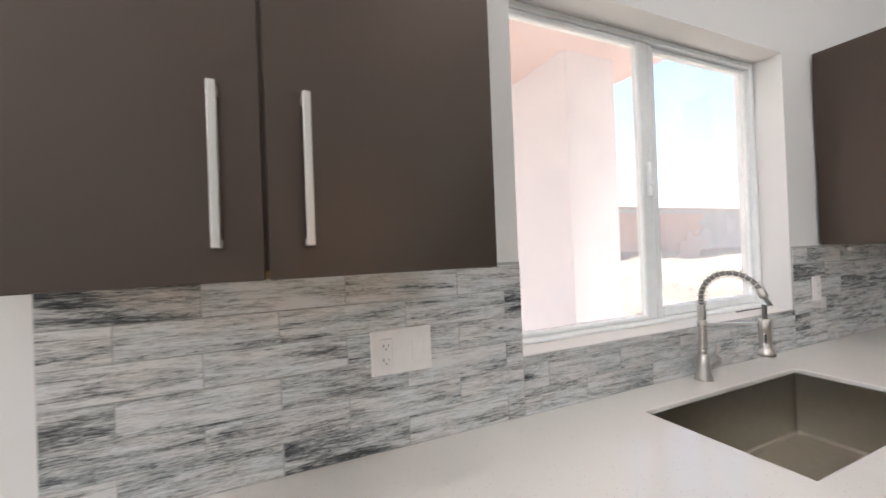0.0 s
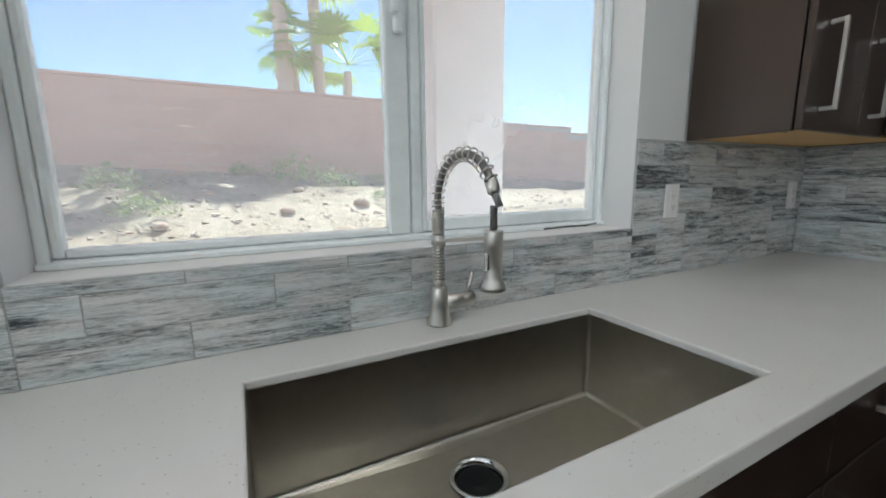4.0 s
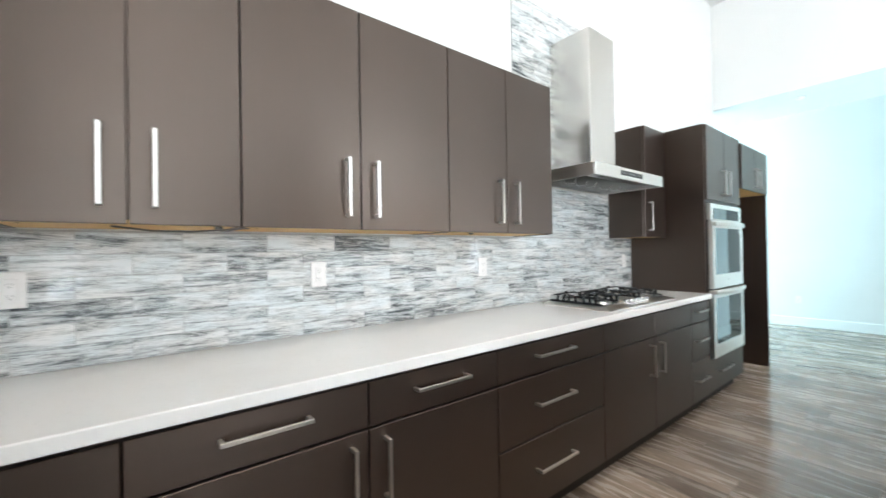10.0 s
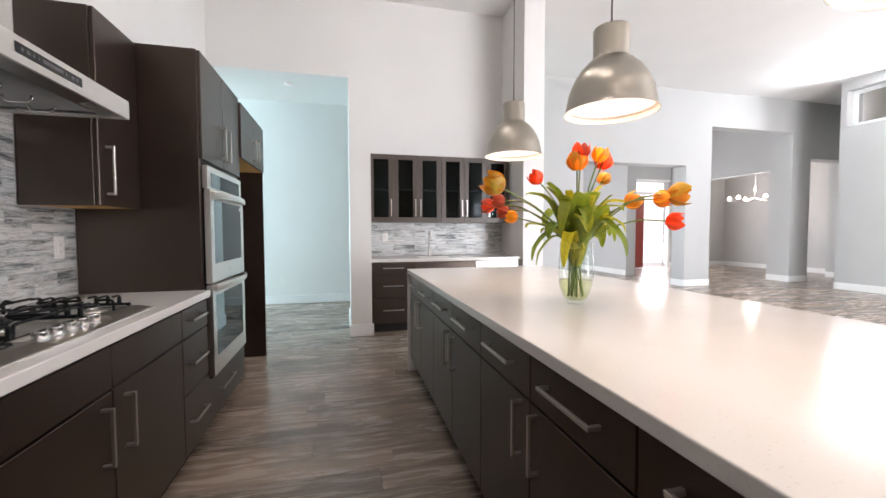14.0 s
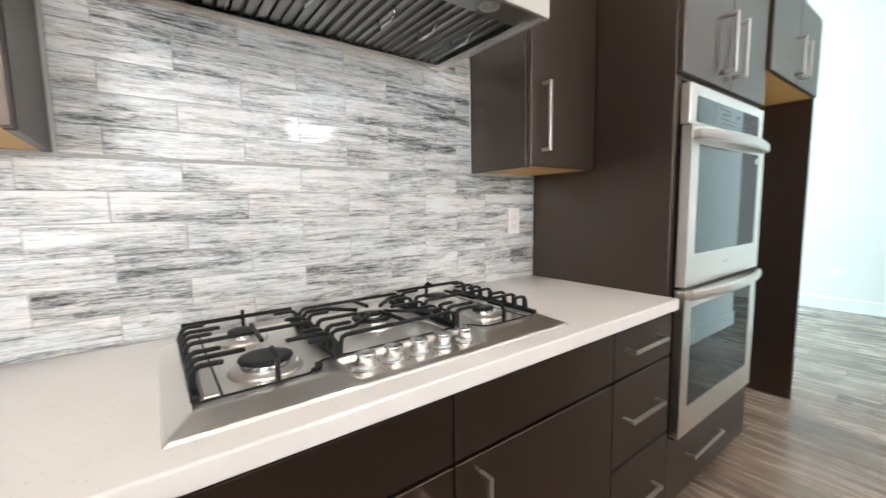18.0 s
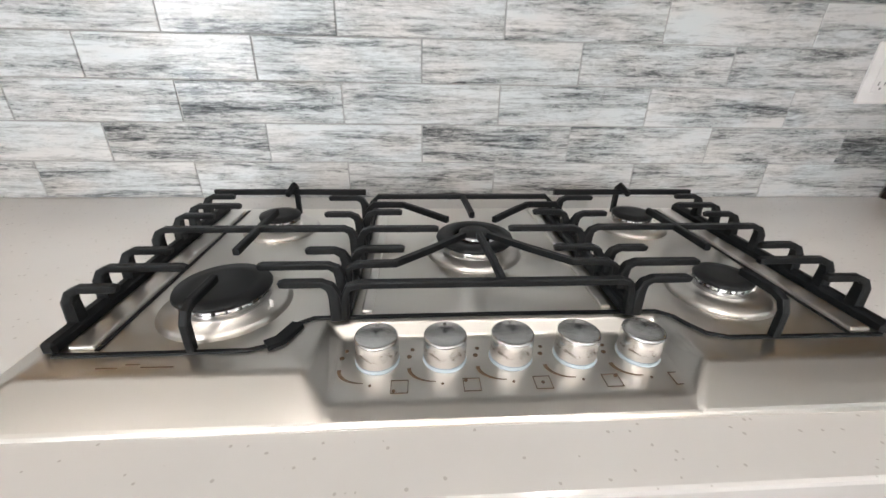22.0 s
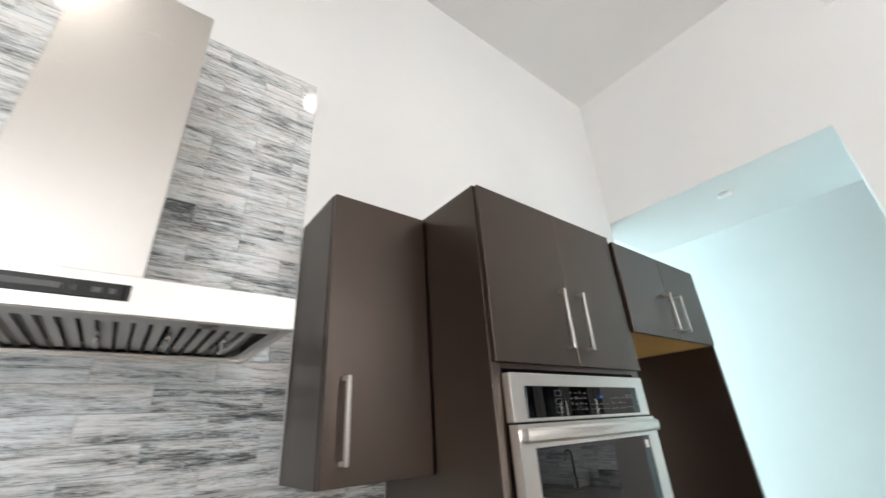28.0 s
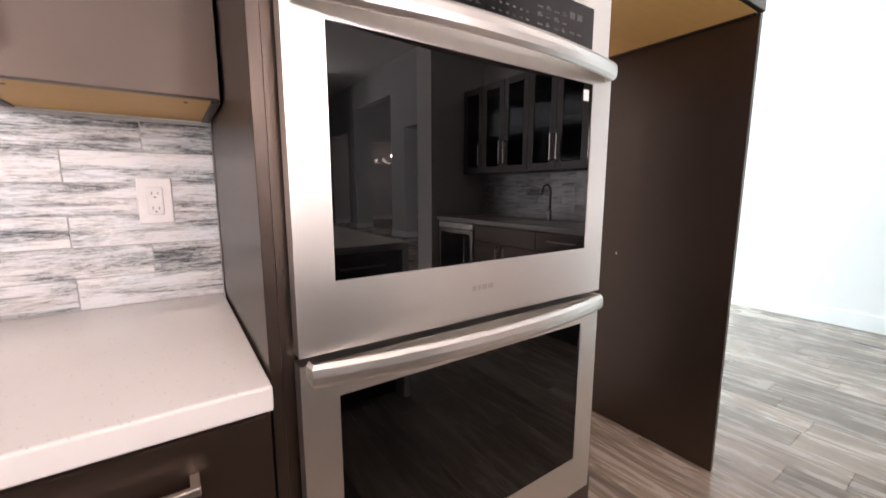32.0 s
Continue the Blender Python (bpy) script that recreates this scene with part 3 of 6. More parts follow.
def base(m, w, fronts, label, depth=0.60, name="base_cabinet", group="base cabinets"):
    """fronts: (kind, x0, x1, z0, z1, handle x, handle z, length, upright)"""
    t = thing(name, label, "cabinet", m, group)
    part("body", carcass(w, BZ0, BZ1, depth), CAB, t)
    part("toe_kick", box(0.0, w, 0.075, 0.09, 0, BZ0), CAB_IN, t)
    for k in fronts:
        front(t, *k, mat=CAB if k[0] == "door" else CAB_H)
    return t


def stack(w, length=0.25, off=0.0):
    return [("drawer", 0, w, a, c, w / 2 + off, h, length, False) for a, c, h in ((0.712, 0.862, 0.80), (0.428, 0.708, 0.58), (0.112, 0.424, 0.28))]


BASE = "dark espresso base cabinet with nickel bar handles"
FB = 2.89
base(pose(FB, 0.626, 0, 0, 0, -90), 0.254, [("filler", 0, 0.254, 0.112, 0.862)], "dark espresso blind corner base panel")
w = 0.622
base(pose(FB, 0.372, 0, 0, 0, -90), w, [("drawer", 0, w, 0.712, 0.862, w / 2, 0.80, 0.24, False), ("door", 0, w, 0.112, 0.708, w - 0.06, 0.57, 0.20)], BASE)
w = 0.60
base(pose(FB, -0.25, 0, 0, 0, -90), w, [("drawer", 0, w, 0.712, 0.862, w / 2, 0.80, 0.25, False), ("door", 0, w, 0.112, 0.708, 0.06, 0.57, 0.20)], BASE)
w = 0.83
base(pose(FB, -0.85, 0, 0, 0, -90), w, stack(w, 0.285, -0.034), "dark espresso three-drawer base cabinet")
w = 1.22
base(pose(FB, -1.68, 0, 0, 0, -90), w, [("false_front", 0, 0.62, 0.712, 0.862), ("false_front", 0.62, w, 0.712, 0.862),
     ("door", 0, 0.62, 0.112, 0.708, 0.55, 0.57, 0.20), ("door", 0.62, w, 0.112, 0.708, 0.69, 0.57, 0.20)], "dark espresso base cabinet under the cooktop")
w = 0.368
base(pose(FB, -2.90, 0, 0, 0, -90), w, stack(w, 0.212, -0.022), "narrow dark three-drawer base cabinet")
w = 0.60
for x0, kind in ((-0.185, "d"), (0.455, "d"), (1.20, "s"), (2.16, "k"), (2.79, "f")):
    m = pose(x0, 0.646, 0)
    if kind == "d":
        w = 0.64 if x0 < 0 else 0.745
        base(m, w, [("drawer", 0, w, 0.712, 0.862, w / 2, 0.80, 0.25, False), ("door", 0, w / 2, 0.112, 0.708, w / 2 - 0.05, 0.57, 0.20), ("door", w / 2, w, 0.112, 0.708, w / 2 + 0.05, 0.57, 0.20)], BASE)
    elif kind == "s":
        w = 0.96
        base(m, w, [("false_front", 0, w, 0.712, 0.862), ("door", 0, w / 2, 0.112, 0.708, w / 2 - 0.05, 0.57, 0.20), ("door", w / 2, w, 0.112, 0.708, w / 2 + 0.05, 0.57, 0.20)], "dark espresso base cabinet under the sink", 0.08)
    elif kind == "k":
        base(m, 0.63, stack(0.63), "dark espresso three-drawer base cabinet beside the sink")
    else:
        base(m, 0.10, [("filler", 0, 0.099, 0.112, 0.862)], "dark espresso corner filler panel", 0.30)

# ---- worktop, sink, faucet ----
SX0, SX1, SY0, SY1 = 1.258, 2.070, 0.712, 1.111
FRONT_X, FRONT_Y = 2.870, 0.628
bm = slab([-0.20, SX0, SX1, FRONT_X, FRONT_X + 0.02, XE + 0.006], [-3.268, FRONT_Y, FRONT_Y + 0.02, SY0, SY1, YN + 0.006],
          lambda i, j: i >= 3 if j == 0 else not (i == 1 and j == 3), 0.896, 0.914,
          apron=lambda c: FRONT_X < c.x < FRONT_X + 0.02 and c.y < FRONT_Y + 0.02 or FRONT_Y < c.y < FRONT_Y + 0.02 and c.x < FRONT_X + 0.02, z_apron=0.874)
solid("worktop", bm, QUARTZ, "white speckled quartz worktop running round the corner", "worktop")

sink = thing("kitchen_sink", "undermount brushed stainless single-bowl sink with square corners", "sink", pose(SX0, SY0, 0.664))
sw, sd, sh = SX1 - SX0, SY1 - SY0, 0.232
bm = bmesh.new()
o = 0.004
outer = [(-o, -o), (sw + o, -o), (sw + o, sd + o), (-o, sd + o)]
v0 = [bm.verts.new((x, y, sh)) for x, y in outer]
v1 = [bm.verts.new((x, y, 0.006)) for x, y in outer]
DR = (0.396, 0.280)
for i in range(4):
    bm.faces.new((v0[i], v0[(i + 1) % 4], v1[(i + 1) % 4], v1[i]))
ring = [bm.verts.new((DR[0] + 0.056 * math.cos(2 * math.pi * k / 24), DR[1] + 0.056 * math.sin(2 * math.pi * k / 24), -0.001)) for k in range(24)]
mid = [bm.verts.new((DR[0] + s * 0.1, DR[1] + u * 0.1, 0.0005)) for s, u in ((-1, -1), (1, -1), (1, 1), (-1, 1))]
for i in range(4):
    bm.faces.new((v1[i], v1[(i + 1) % 4], mid[(i + 1) % 4], mid[i]))
    a, c = (15 + 6 * i) % 24, (15 + 6 * (i + 1)) % 24
    arc = [ring[(a + k) % 24] for k in range(7)]
    bm.faces.new([mid[i], mid[(i + 1) % 4], *reversed(arc)])
bmesh.ops.bevel(bm, geom=[e for e in bm.edges if all(v in v0 + v1 for v in e.verts) and not all(v in v0 for v in e.verts)], offset=0.009, segments=3, affect="EDGES", profile=0.5)
bmesh.ops.recalc_face_normals(bm, faces=bm.faces)
bmesh.ops.reverse_faces(bm, faces=bm.faces)
ob = part("bowl", bm, SINKSTEEL, sink)
md = ob.modifiers.new("thickness", "SOLIDIFY")
md.thickness, md.offset = 0.0015, -1
dr = part("drain", lathe(bmesh.new(), [(0.060, 0.002), (0.058, 0.0045), (0.050, 0.003), (0.046, -0.010), (0.044, -0.05)], 40, (*DR, 0), cap=(False, False)), CHROME, sink, "polished drain flange with black rubber guard")
part("rubber_guard", lathe(bmesh.new(), [(0.0445, -0.012), (0.040, -0.010), (0.012, -0.016), (0.0, -0.02)], 32, (*DR, 0), cap=(False, False)), IRON, dr)
part("drain_cup", lathe(bmesh.new(), [(0.0455, -0.012), (0.0455, -0.06), (0.0, -0.06)], 24, (*DR, 0), cap=(False, True)), IRON, dr)

fa = thing("faucet", "tall brushed nickel spring pull-down faucet behind the sink", "faucet", pose(1.674, 1.200, 0.914))
part("base", lathe(bmesh.new(), [(0.0, 0), (0.029, 0), (0.0285, 0.006), (0.0235, 0.03), (0.0215, 0.055), (0.0205, 0.088), (0.018, 0.092), (0.0145, 0.093)], 32), NICKEL, fa)
part("collar", lathe(bmesh.new(), [(0.0145, 0.092), (0.0145, 0.108), (0.012, 0.110)], 24), NICKEL, fa)


def coil(bm, fn, turns, r, wire, n=14, seg=6):
    pts = []
    for i in range(int(turns * n) + 1):
        u = i / (turns * n)
        c, t = fn(u)
        side = Vector((t.z, 0, -t.x)) if (abs(t.x) + abs(t.z)) > 1e-6 else Vector((1, 0, 0))
        side.normalize()
        other = t.cross(side)
        a = 2 * math.pi * i / n
        pts.append(c + (side * math.cos(a) + other * math.sin(a)) * r)
    return sweep(bm, pts, wire, seg)


DIRX, DIRY = 0.12, -0.993


def arch(u):
    """The hose: up, over in a half circle towards the bowl, and a little down."""
    R = 0.094
    if u < 0.16:
        return (0.0, 0.262 + u / 0.16 * 0.030), (0.0, 1.0)
    a = (u - 0.16) / 0.84 * radians(155)
    return (R - R * math.cos(a), 0.292 + R * math.sin(a)), (math.sin(a), math.cos(a))


def arch3(u):
    (d, h), (td, th) = arch(u)
    return Vector((DIRX * d, DIRY * d, h)), Vector((DIRX * td, DIRY * td, th))


part("lower_spring", coil(bmesh.new(), lambda u: (Vector((0, 0, 0.110 + 0.078 * u)), Vector((0, 0, 1))), 11, 0.0125, 0.0034), NICKEL, fa)
part("stem", lathe(bmesh.new(), [(0.0105, 0.10), (0.0105, 0.27)], 20), NICKEL, fa)
part("ring_clamp", lathe(bmesh.new(), [(0.0125, 0.188), (0.0165, 0.189), (0.0165, 0.212), (0.0125, 0.213)], 24), NICKEL, fa)
part("upper_spring", coil(bmesh.new(), lambda u: (Vector((0, 0, 0.214 + 0.053 * u)), Vector((0, 0, 1))), 10, 0.0122, 0.0030), NICKEL, fa)
hose = [arch3(i / 40)[0] for i in range(41)]
part("hose", sweep(bmesh.new(), hose, 0.0080, 12), plain("grey_hose", (0.20, 0.19, 0.18), 0.4, 0.4), fa)
part("arch_spring", coil(bmesh.new(), arch3, 17, 0.0148, 0.0016, 18), NICKEL, fa)
(ed, eh), (td, th) = arch(1.0)
end = Vector((DIRX * ed, DIRY * ed, eh))
tv = Vector((DIRX * td, DIRY * td, th)).normalized()
part("spring_cap", sweep(bmesh.new(), [end - tv * 0.006, end, end + tv * 0.022, end + tv * 0.026], 0.0128, 20, taper=[0.9, 1, 1, 0.75]), NICKEL, fa)
e2 = end + tv * 0.02
hx, hy = DIRX * 0.188, DIRY * 0.188
drop = [e2, e2 + tv * 0.03 + Vector((DIRX * 0.004, DIRY * 0.004, 0)), Vector((hx, hy, 0.285)), Vector((hx, hy, 0.236))]
part("spray_hose", sweep(bmesh.new(), drop, 0.0072, 14), plain("grey_rubber", (0.16, 0.155, 0.15), 0.45), fa)
part("support_arm", sweep(bmesh.new(), [(DIRX * 0.012, DIRY * 0.012, 0.200), (hx * 0.5, hy * 0.5, 0.212), (hx * 0.9, hy * 0.9, 0.224)], 0.006, 10, section=[(-0.009, -0.004), (0.009, -0.004), (0.009, 0.004), (-0.009, 0.004)]), NICKEL, fa)
sp = part("spray_head", lathe(bmesh.new(), [(0.0, 0.242), (0.0175, 0.241), (0.0185, 0.238), (0.0185, 0.208), (0.0175, 0.206), (0.017, 0.152), (0.019, 0.143), (0.025, 0.136), (0.025, 0.126), (0.021, 0.123), (0.0, 0.123)], 32, (hx, hy, 0)), NICKEL, fa)
part("spray_button", box(hx - 0.024, hx - 0.015, hy - 0.012, hy - 0.002, 0.165, 0.20, 0.003), CHROME, sp)
bm = lathe(bmesh.new(), [(0.0, 0.0), (0.0165, 0.001), (0.0165, 0.045), (0.0155, 0.047), (0.0155, 0.05), (0.0165, 0.052), (0.0165, 0.078), (0.0, 0.079)], 28, (0.012, 0.0, 0.052), "x")
lv = part("valve", bm, NICKEL, fa)
part("lever", sweep(bmesh.new(), [(0.074, 0, 0.062), (0.080, 0.0, 0.080), (0.090, 0.002, 0.108), (0.092, 0.002, 0.117)], 0.0055, 12, taper=[1.0, 1.0, 1.2, 0.8]), NICKEL, lv)

# ---- cooktop: local x to the right along the wall, y towards the wall ----
CW, CD = 0.906, 0.49
ck = thing("gas_cooktop", "stainless five-burner gas cooktop with black cast-iron grates", "cooktop", pose(2.918, -1.825, 0.914, 0, 0, -90))
ZT, ZP = 0.022, 0.009
FY, TY, BY = 0.012, 0.058, CD - 0.02          # foot of the front slope, its top, and the back of the flat
bm = bmesh.new()


def ring_of(x0, x1, y0, y1, z):
    return [bm.verts.new(p) for p in ((x0, y0, z), (x1, y0, z), (x1, y1, z), (x0, y1, z))]


low, foot = ring_of(0, CW, FY, CD, 0), ring_of(0, CW, FY, CD, 0.004)
fl, fr_, sl, sr, rl, rr, gl, gr = [bm.verts.new(p) for p in ((0.305, 0.031, ZP), (0.616, 0.031, ZP), (0.279, TY, ZT), (0.645, TY, ZT),
                                                            (0.286, 0.129, ZT), (0.639, 0.129, ZT), (0.301, 0.114, ZP), (0.624, 0.114, ZP))]
al, ar = bm.verts.new((0.305, FY, 0.004)), bm.verts.new((0.616, FY, 0.004))
b0, b1_, c1, c0 = [bm.verts.new(p) for p in ((0.040, TY, ZT), (CW - 0.04, TY, ZT), (CW - 0.04, BY, ZT), (0.040, BY, ZT))]
ml, mr = bm.verts.new((0.286, BY, ZT)), bm.verts.new((0.639, BY, ZT))
for q in ((low[0], low[1], foot[1], ar, al, foot[0]), (low[1], low[2], foot[2], foot[1]), (low[2], low[3], foot[3], foot[2]), (low[3], low[0], foot[0], foot[3]),
          (foot[0], al, sl, b0), (al, fl, sl), (al, ar, fr_, fl), (ar, foot[1], b1_, sr), (ar, sr, fr_), (fl, fr_, gr, gl), (fl, gl, rl, sl), (gl, gr, rr, rl), (gr, fr_, sr, rr),
          (b0, sl, rl, ml, c0), (rl, rr, mr, ml), (sr, b1_, c1, mr, rr), (foot[1], foot[2], c1, b1_), (foot[2], foot[3], c0, ml, mr, c1), (foot[3], foot[0], b0, c0), tuple(low)):
    bm.faces.new(q)
bmesh.ops.recalc_face_normals(bm, faces=bm.faces)
bmesh.ops.bevel(bm, geom=[e for e in bm.edges if len(e.link_faces) == 2 and e.link_faces[0].normal.dot(e.link_faces[1].normal) < 0.985 and min(v.co.z for v in e.verts) > 0.002],
                offset=0.0042, segments=3, affect="EDGES", profile=0.5)
bmesh.ops.recalc_face_normals(bm, faces=bm.faces)
part("deck", bm, DECK, ck)
# black seals: along the front round the knob pocket, and beside the side rails
seal = [(0.052, 0.084), (0.150, 0.084), (0.222, 0.085), (0.240, 0.092), (0.250, 0.108), (0.256, 0.124), (0.270, 0.1335), (0.36, 0.1345), (0.46, 0.135), (0.56, 0.1345),
        (0.640, 0.1335), (0.653, 0.124), (0.661, 0.108), (0.671, 0.094), (0.690, 0.087), (0.78, 0.086), (0.852, 0.086)]
part("gasket", sweep(bmesh.new(), [(x, y, ZT + 0.001) for x, y in seal], 0, section=[(-0.0026, -0.002), (0.0026, -0.002), (0.0020, 0.0014), (-0.0020, 0.0014)]), IRON, ck)
part("bumper", sweep(bmesh.new(), [(0.236, 0.090, ZT + 0.001), (0.247, 0.098, ZT + 0.001), (0.257, 0.122, ZT + 0.001)], 0, section=[(-0.0075, -0.002), (0.0075, -0.002), (0.0062, 0.0035), (-0.0062, 0.0035)]), IRON, ck)
for s in (0, 1):
    for a in ((0.040, 0.054, 0.086, BY - 0.01, ZT - 0.001, ZT + 0.012, 0.003), (0.083, 0.087, 0.090, BY - 0.012, ZT - 0.001, ZT + 0.0012, 0)):
        part("gasket", box(*((a[0], a[1]) if s == 0 else (0.906 - a[1], 0.906 - a[0])), *a[2:]), IRON, ck)
    part("pan_ridge", box(*((0.058, 0.081) if s == 0 else (0.825, 0.848)), 0.092, BY - 0.014, ZT - 0.001, ZT + 0.004, 0.0022, segs=2), STEEL_H, ck)
    part("pan_ridge", box(*((0.318, 0.330) if s == 0 else (0.580, 0.592)), 0.142, BY - 0.016, ZT - 0.001, ZT + 0.004, 0.0020, segs=2), STEEL_H, ck)


def burner(x, y, r, wok=False):
    k = r / 0.045
    b = part("burner", lathe(bmesh.new(), [(0.066 * (0.6 + 0.4 * k), 0.0), (0.060 * (0.6 + 0.4 * k), 0.0055), (0.046 * (0.55 + 0.45 * k), 0.0075), (0.044 * k, 0.0085), (0.044 * k, 0.009)], 40, (x, y, ZT)), STEEL_H, ck)
    f = bmesh.new()
    lathe(f, [(0.041 * k, 0.0085), (0.043 * k, 0.011), (0.043 * k, 0.0185), (0.040 * k, 0.019)], 40, (x, y, ZT))
    part("flame_ring", f, CHROME, b)
    n = 22 if r > 0.03 else 16
    f = bmesh.new()
    for i in range(n):
        a = 2 * math.pi * i / n
        c, s = math.cos(a), math.sin(a)
        lathe(f, [(0.0012, 0.0), (0.0012, 0.004)], 5, (x + c * 0.0428 * k, y + s * 0.0428 * k, ZT + 0.0145))
    part("flame_ports", f, SLOT, b)
    if wok:
        part("cap_ring", lathe(bmesh.new(), [(0.052, 0.020), (0.0535, 0.0225), (0.052, 0.0255), (0.032, 0.0265), (0.030, 0.0235), (0.031, 0.020)], 48, (x, y, ZT), cap=(False, False)), ENAMEL, b)
        part("inner_ring", lathe(bmesh.new(), [(0.021, 0.019), (0.022, 0.0215), (0.022, 0.028), (0.0, 0.028)], 32, (x, y, ZT)), CHROME, b)
        part("cap", lathe(bmesh.new(), [(0.021, 0.0285), (0.022, 0.0297), (0.019, 0.0317), (0.0, 0.0322)], 32, (x, y, ZT)), ENAMEL, b)
    else:
        part("cap", lathe(bmesh.new(), [(0.0445 * k, 0.0195), (0.0465 * k, 0.0215), (0.045 * k, 0.0245), (0.030 * k, 0.0258), (0.0, 0.0262)], 48, (x, y, ZT)), ENAMEL, b)
        part("igniter", lathe(bmesh.new(), [(0.002, 0.005), (0.002, 0.014), (0.0, 0.015)], 8, (x + 0.05 * k, y - 0.015 * k, ZT)), SWITCH, b)


for a in ((0.170, 0.166, 0.048), (0.165, 0.379, 0.030), (0.458, 0.290, 0.046, True), (0.733, 0.381, 0.031), (0.738, 0.172, 0.031)):
    burner(*a)


GT = ZT + 0.045


def finger(bm, pts, w=0.0037, h=0.0042, taper=None):
    sweep(bm, pts, 0, taper=taper, section=[(-w, -h), (-w * 0.6, -h * 1.15), (w * 0.6, -h * 1.15), (w, -h), (w, h * 0.7), (w * 0.6, h), (-w * 0.6, h), (-w, h * 0.7)])


STOUT = [1.7, 1.45, 1.15, 1.0, 1.0, 0.8]


def prong(x0, y, tip):
    """From a side rail up, bent over at the top, and in to the tip."""
    s = 1 if tip > x0 else -1
    return [(x0, y, ZT + 0.004), (x0 + s * 0.001, y, GT - 0.013), (x0 + s * 0.005, y, GT - 0.004), (x0 + s * 0.013, y, GT), (tip - s * 0.004, y, GT), (tip, y, GT - 0.001)]


def grate(name, x0, x1, left, right, extra, mirror=False):
    bm = bmesh.new()
    for x in (x0, x1):
        bx(bm, x - 0.005, x + 0.005, 0.118 if x < 0.2 else 0.134, BY - 0.012, ZT + 0.001, ZT + 0.014, 0.002)
    for y, tip in left:
        finger(bm, prong(x0, y, tip), taper=STOUT)
    for y, tip in right:
        finger(bm, prong(x1, y, tip), taper=STOUT)
    for pts in extra:
        finger(bm, pts)
    for v in bm.verts:
        v.co.z = max(v.co.z, ZT + 0.001)
        if mirror:
            v.co.x = 0.906 - v.co.x
    bmesh.ops.recalc_face_normals(bm, faces=bm.faces)
    part(name, bm, IRON, ck)


SIDE = ([(0.127, 0.094), (0.168, 0.136), (0.209, 0.100), (0.270, 0.180), (0.318, 0.098), (0.358, 0.118), (0.402, 0.092)],
        [(0.131, 0.242), (0.168, 0.209), (0.205, 0.250), (0.270, 0.170), (0.322, 0.248), (0.395, 0.240)],
        [[(0.172, 0.086, ZT + 0.003), (0.172, 0.087, GT - 0.014), (0.173, 0.091, GT - 0.004), (0.174, 0.100, GT), (0.176, 0.142, GT)],
         [(0.172, 0.203, GT), (0.174, 0.27, GT), (0.177, 0.333, GT)],
         [(0.050, 0.428, GT - 0.001), (0.170, 0.430, GT - 0.001), (0.293, 0.428, GT - 0.001)],
         [(0.178, 0.436, ZT + 0.004), (0.178, 0.436, GT + 0.004), (0.177, 0.430, GT + 0.011), (0.172, 0.405, GT + 0.002)]])
grate("left_grate", 0.046, 0.296, *SIDE)
grate("right_grate", 0.046, 0.296, *SIDE, mirror=True)
HALF = [[(0.302, 0.170, ZT + 0.01), (0.304, 0.170, GT - 0.005), (0.314, 0.170, GT), (0.354, 0.171, GT), (0.395, 0.206, GT), (0.437, 0.246, GT)],
        [(0.302, 0.363, GT - 0.012), (0.312, 0.363, GT), (0.357, 0.362, GT), (0.388, 0.332, GT), (0.420, 0.299, GT)]]
grate("centre_grate", 0.304, 0.602, [(0.208, 0.363), (0.268, 0.406), (0.330, 0.356)], [(0.208, 0.543), (0.268, 0.500), (0.330, 0.550)],
      HALF + [[(0.906 - x, y, z) for x, y, z in p] for p in HALF] +
      [[(0.304, 0.128, ZT + 0.004), (0.306, 0.128, GT - 0.012), (0.310, 0.128, GT - 0.003), (0.320, 0.128, GT), (0.453, 0.128, GT), (0.588, 0.128, GT), (0.597, 0.128, GT - 0.003), (0.600, 0.128, GT - 0.012), (0.602, 0.128, ZT + 0.004)],
       [(0.465, 0.128, GT), (0.463, 0.18, GT), (0.457, 0.246, GT)],
       [(0.304, 0.402, ZT + 0.004), (0.306, 0.402, GT - 0.010), (0.316, 0.402, GT), (0.453, 0.402, GT), (0.590, 0.402, GT), (0.600, 0.402, GT - 0.010), (0.602, 0.402, ZT + 0.004)],
       [(0.452, 0.402, GT), (0.455, 0.36, GT), (0.457, 0.316, GT)]])

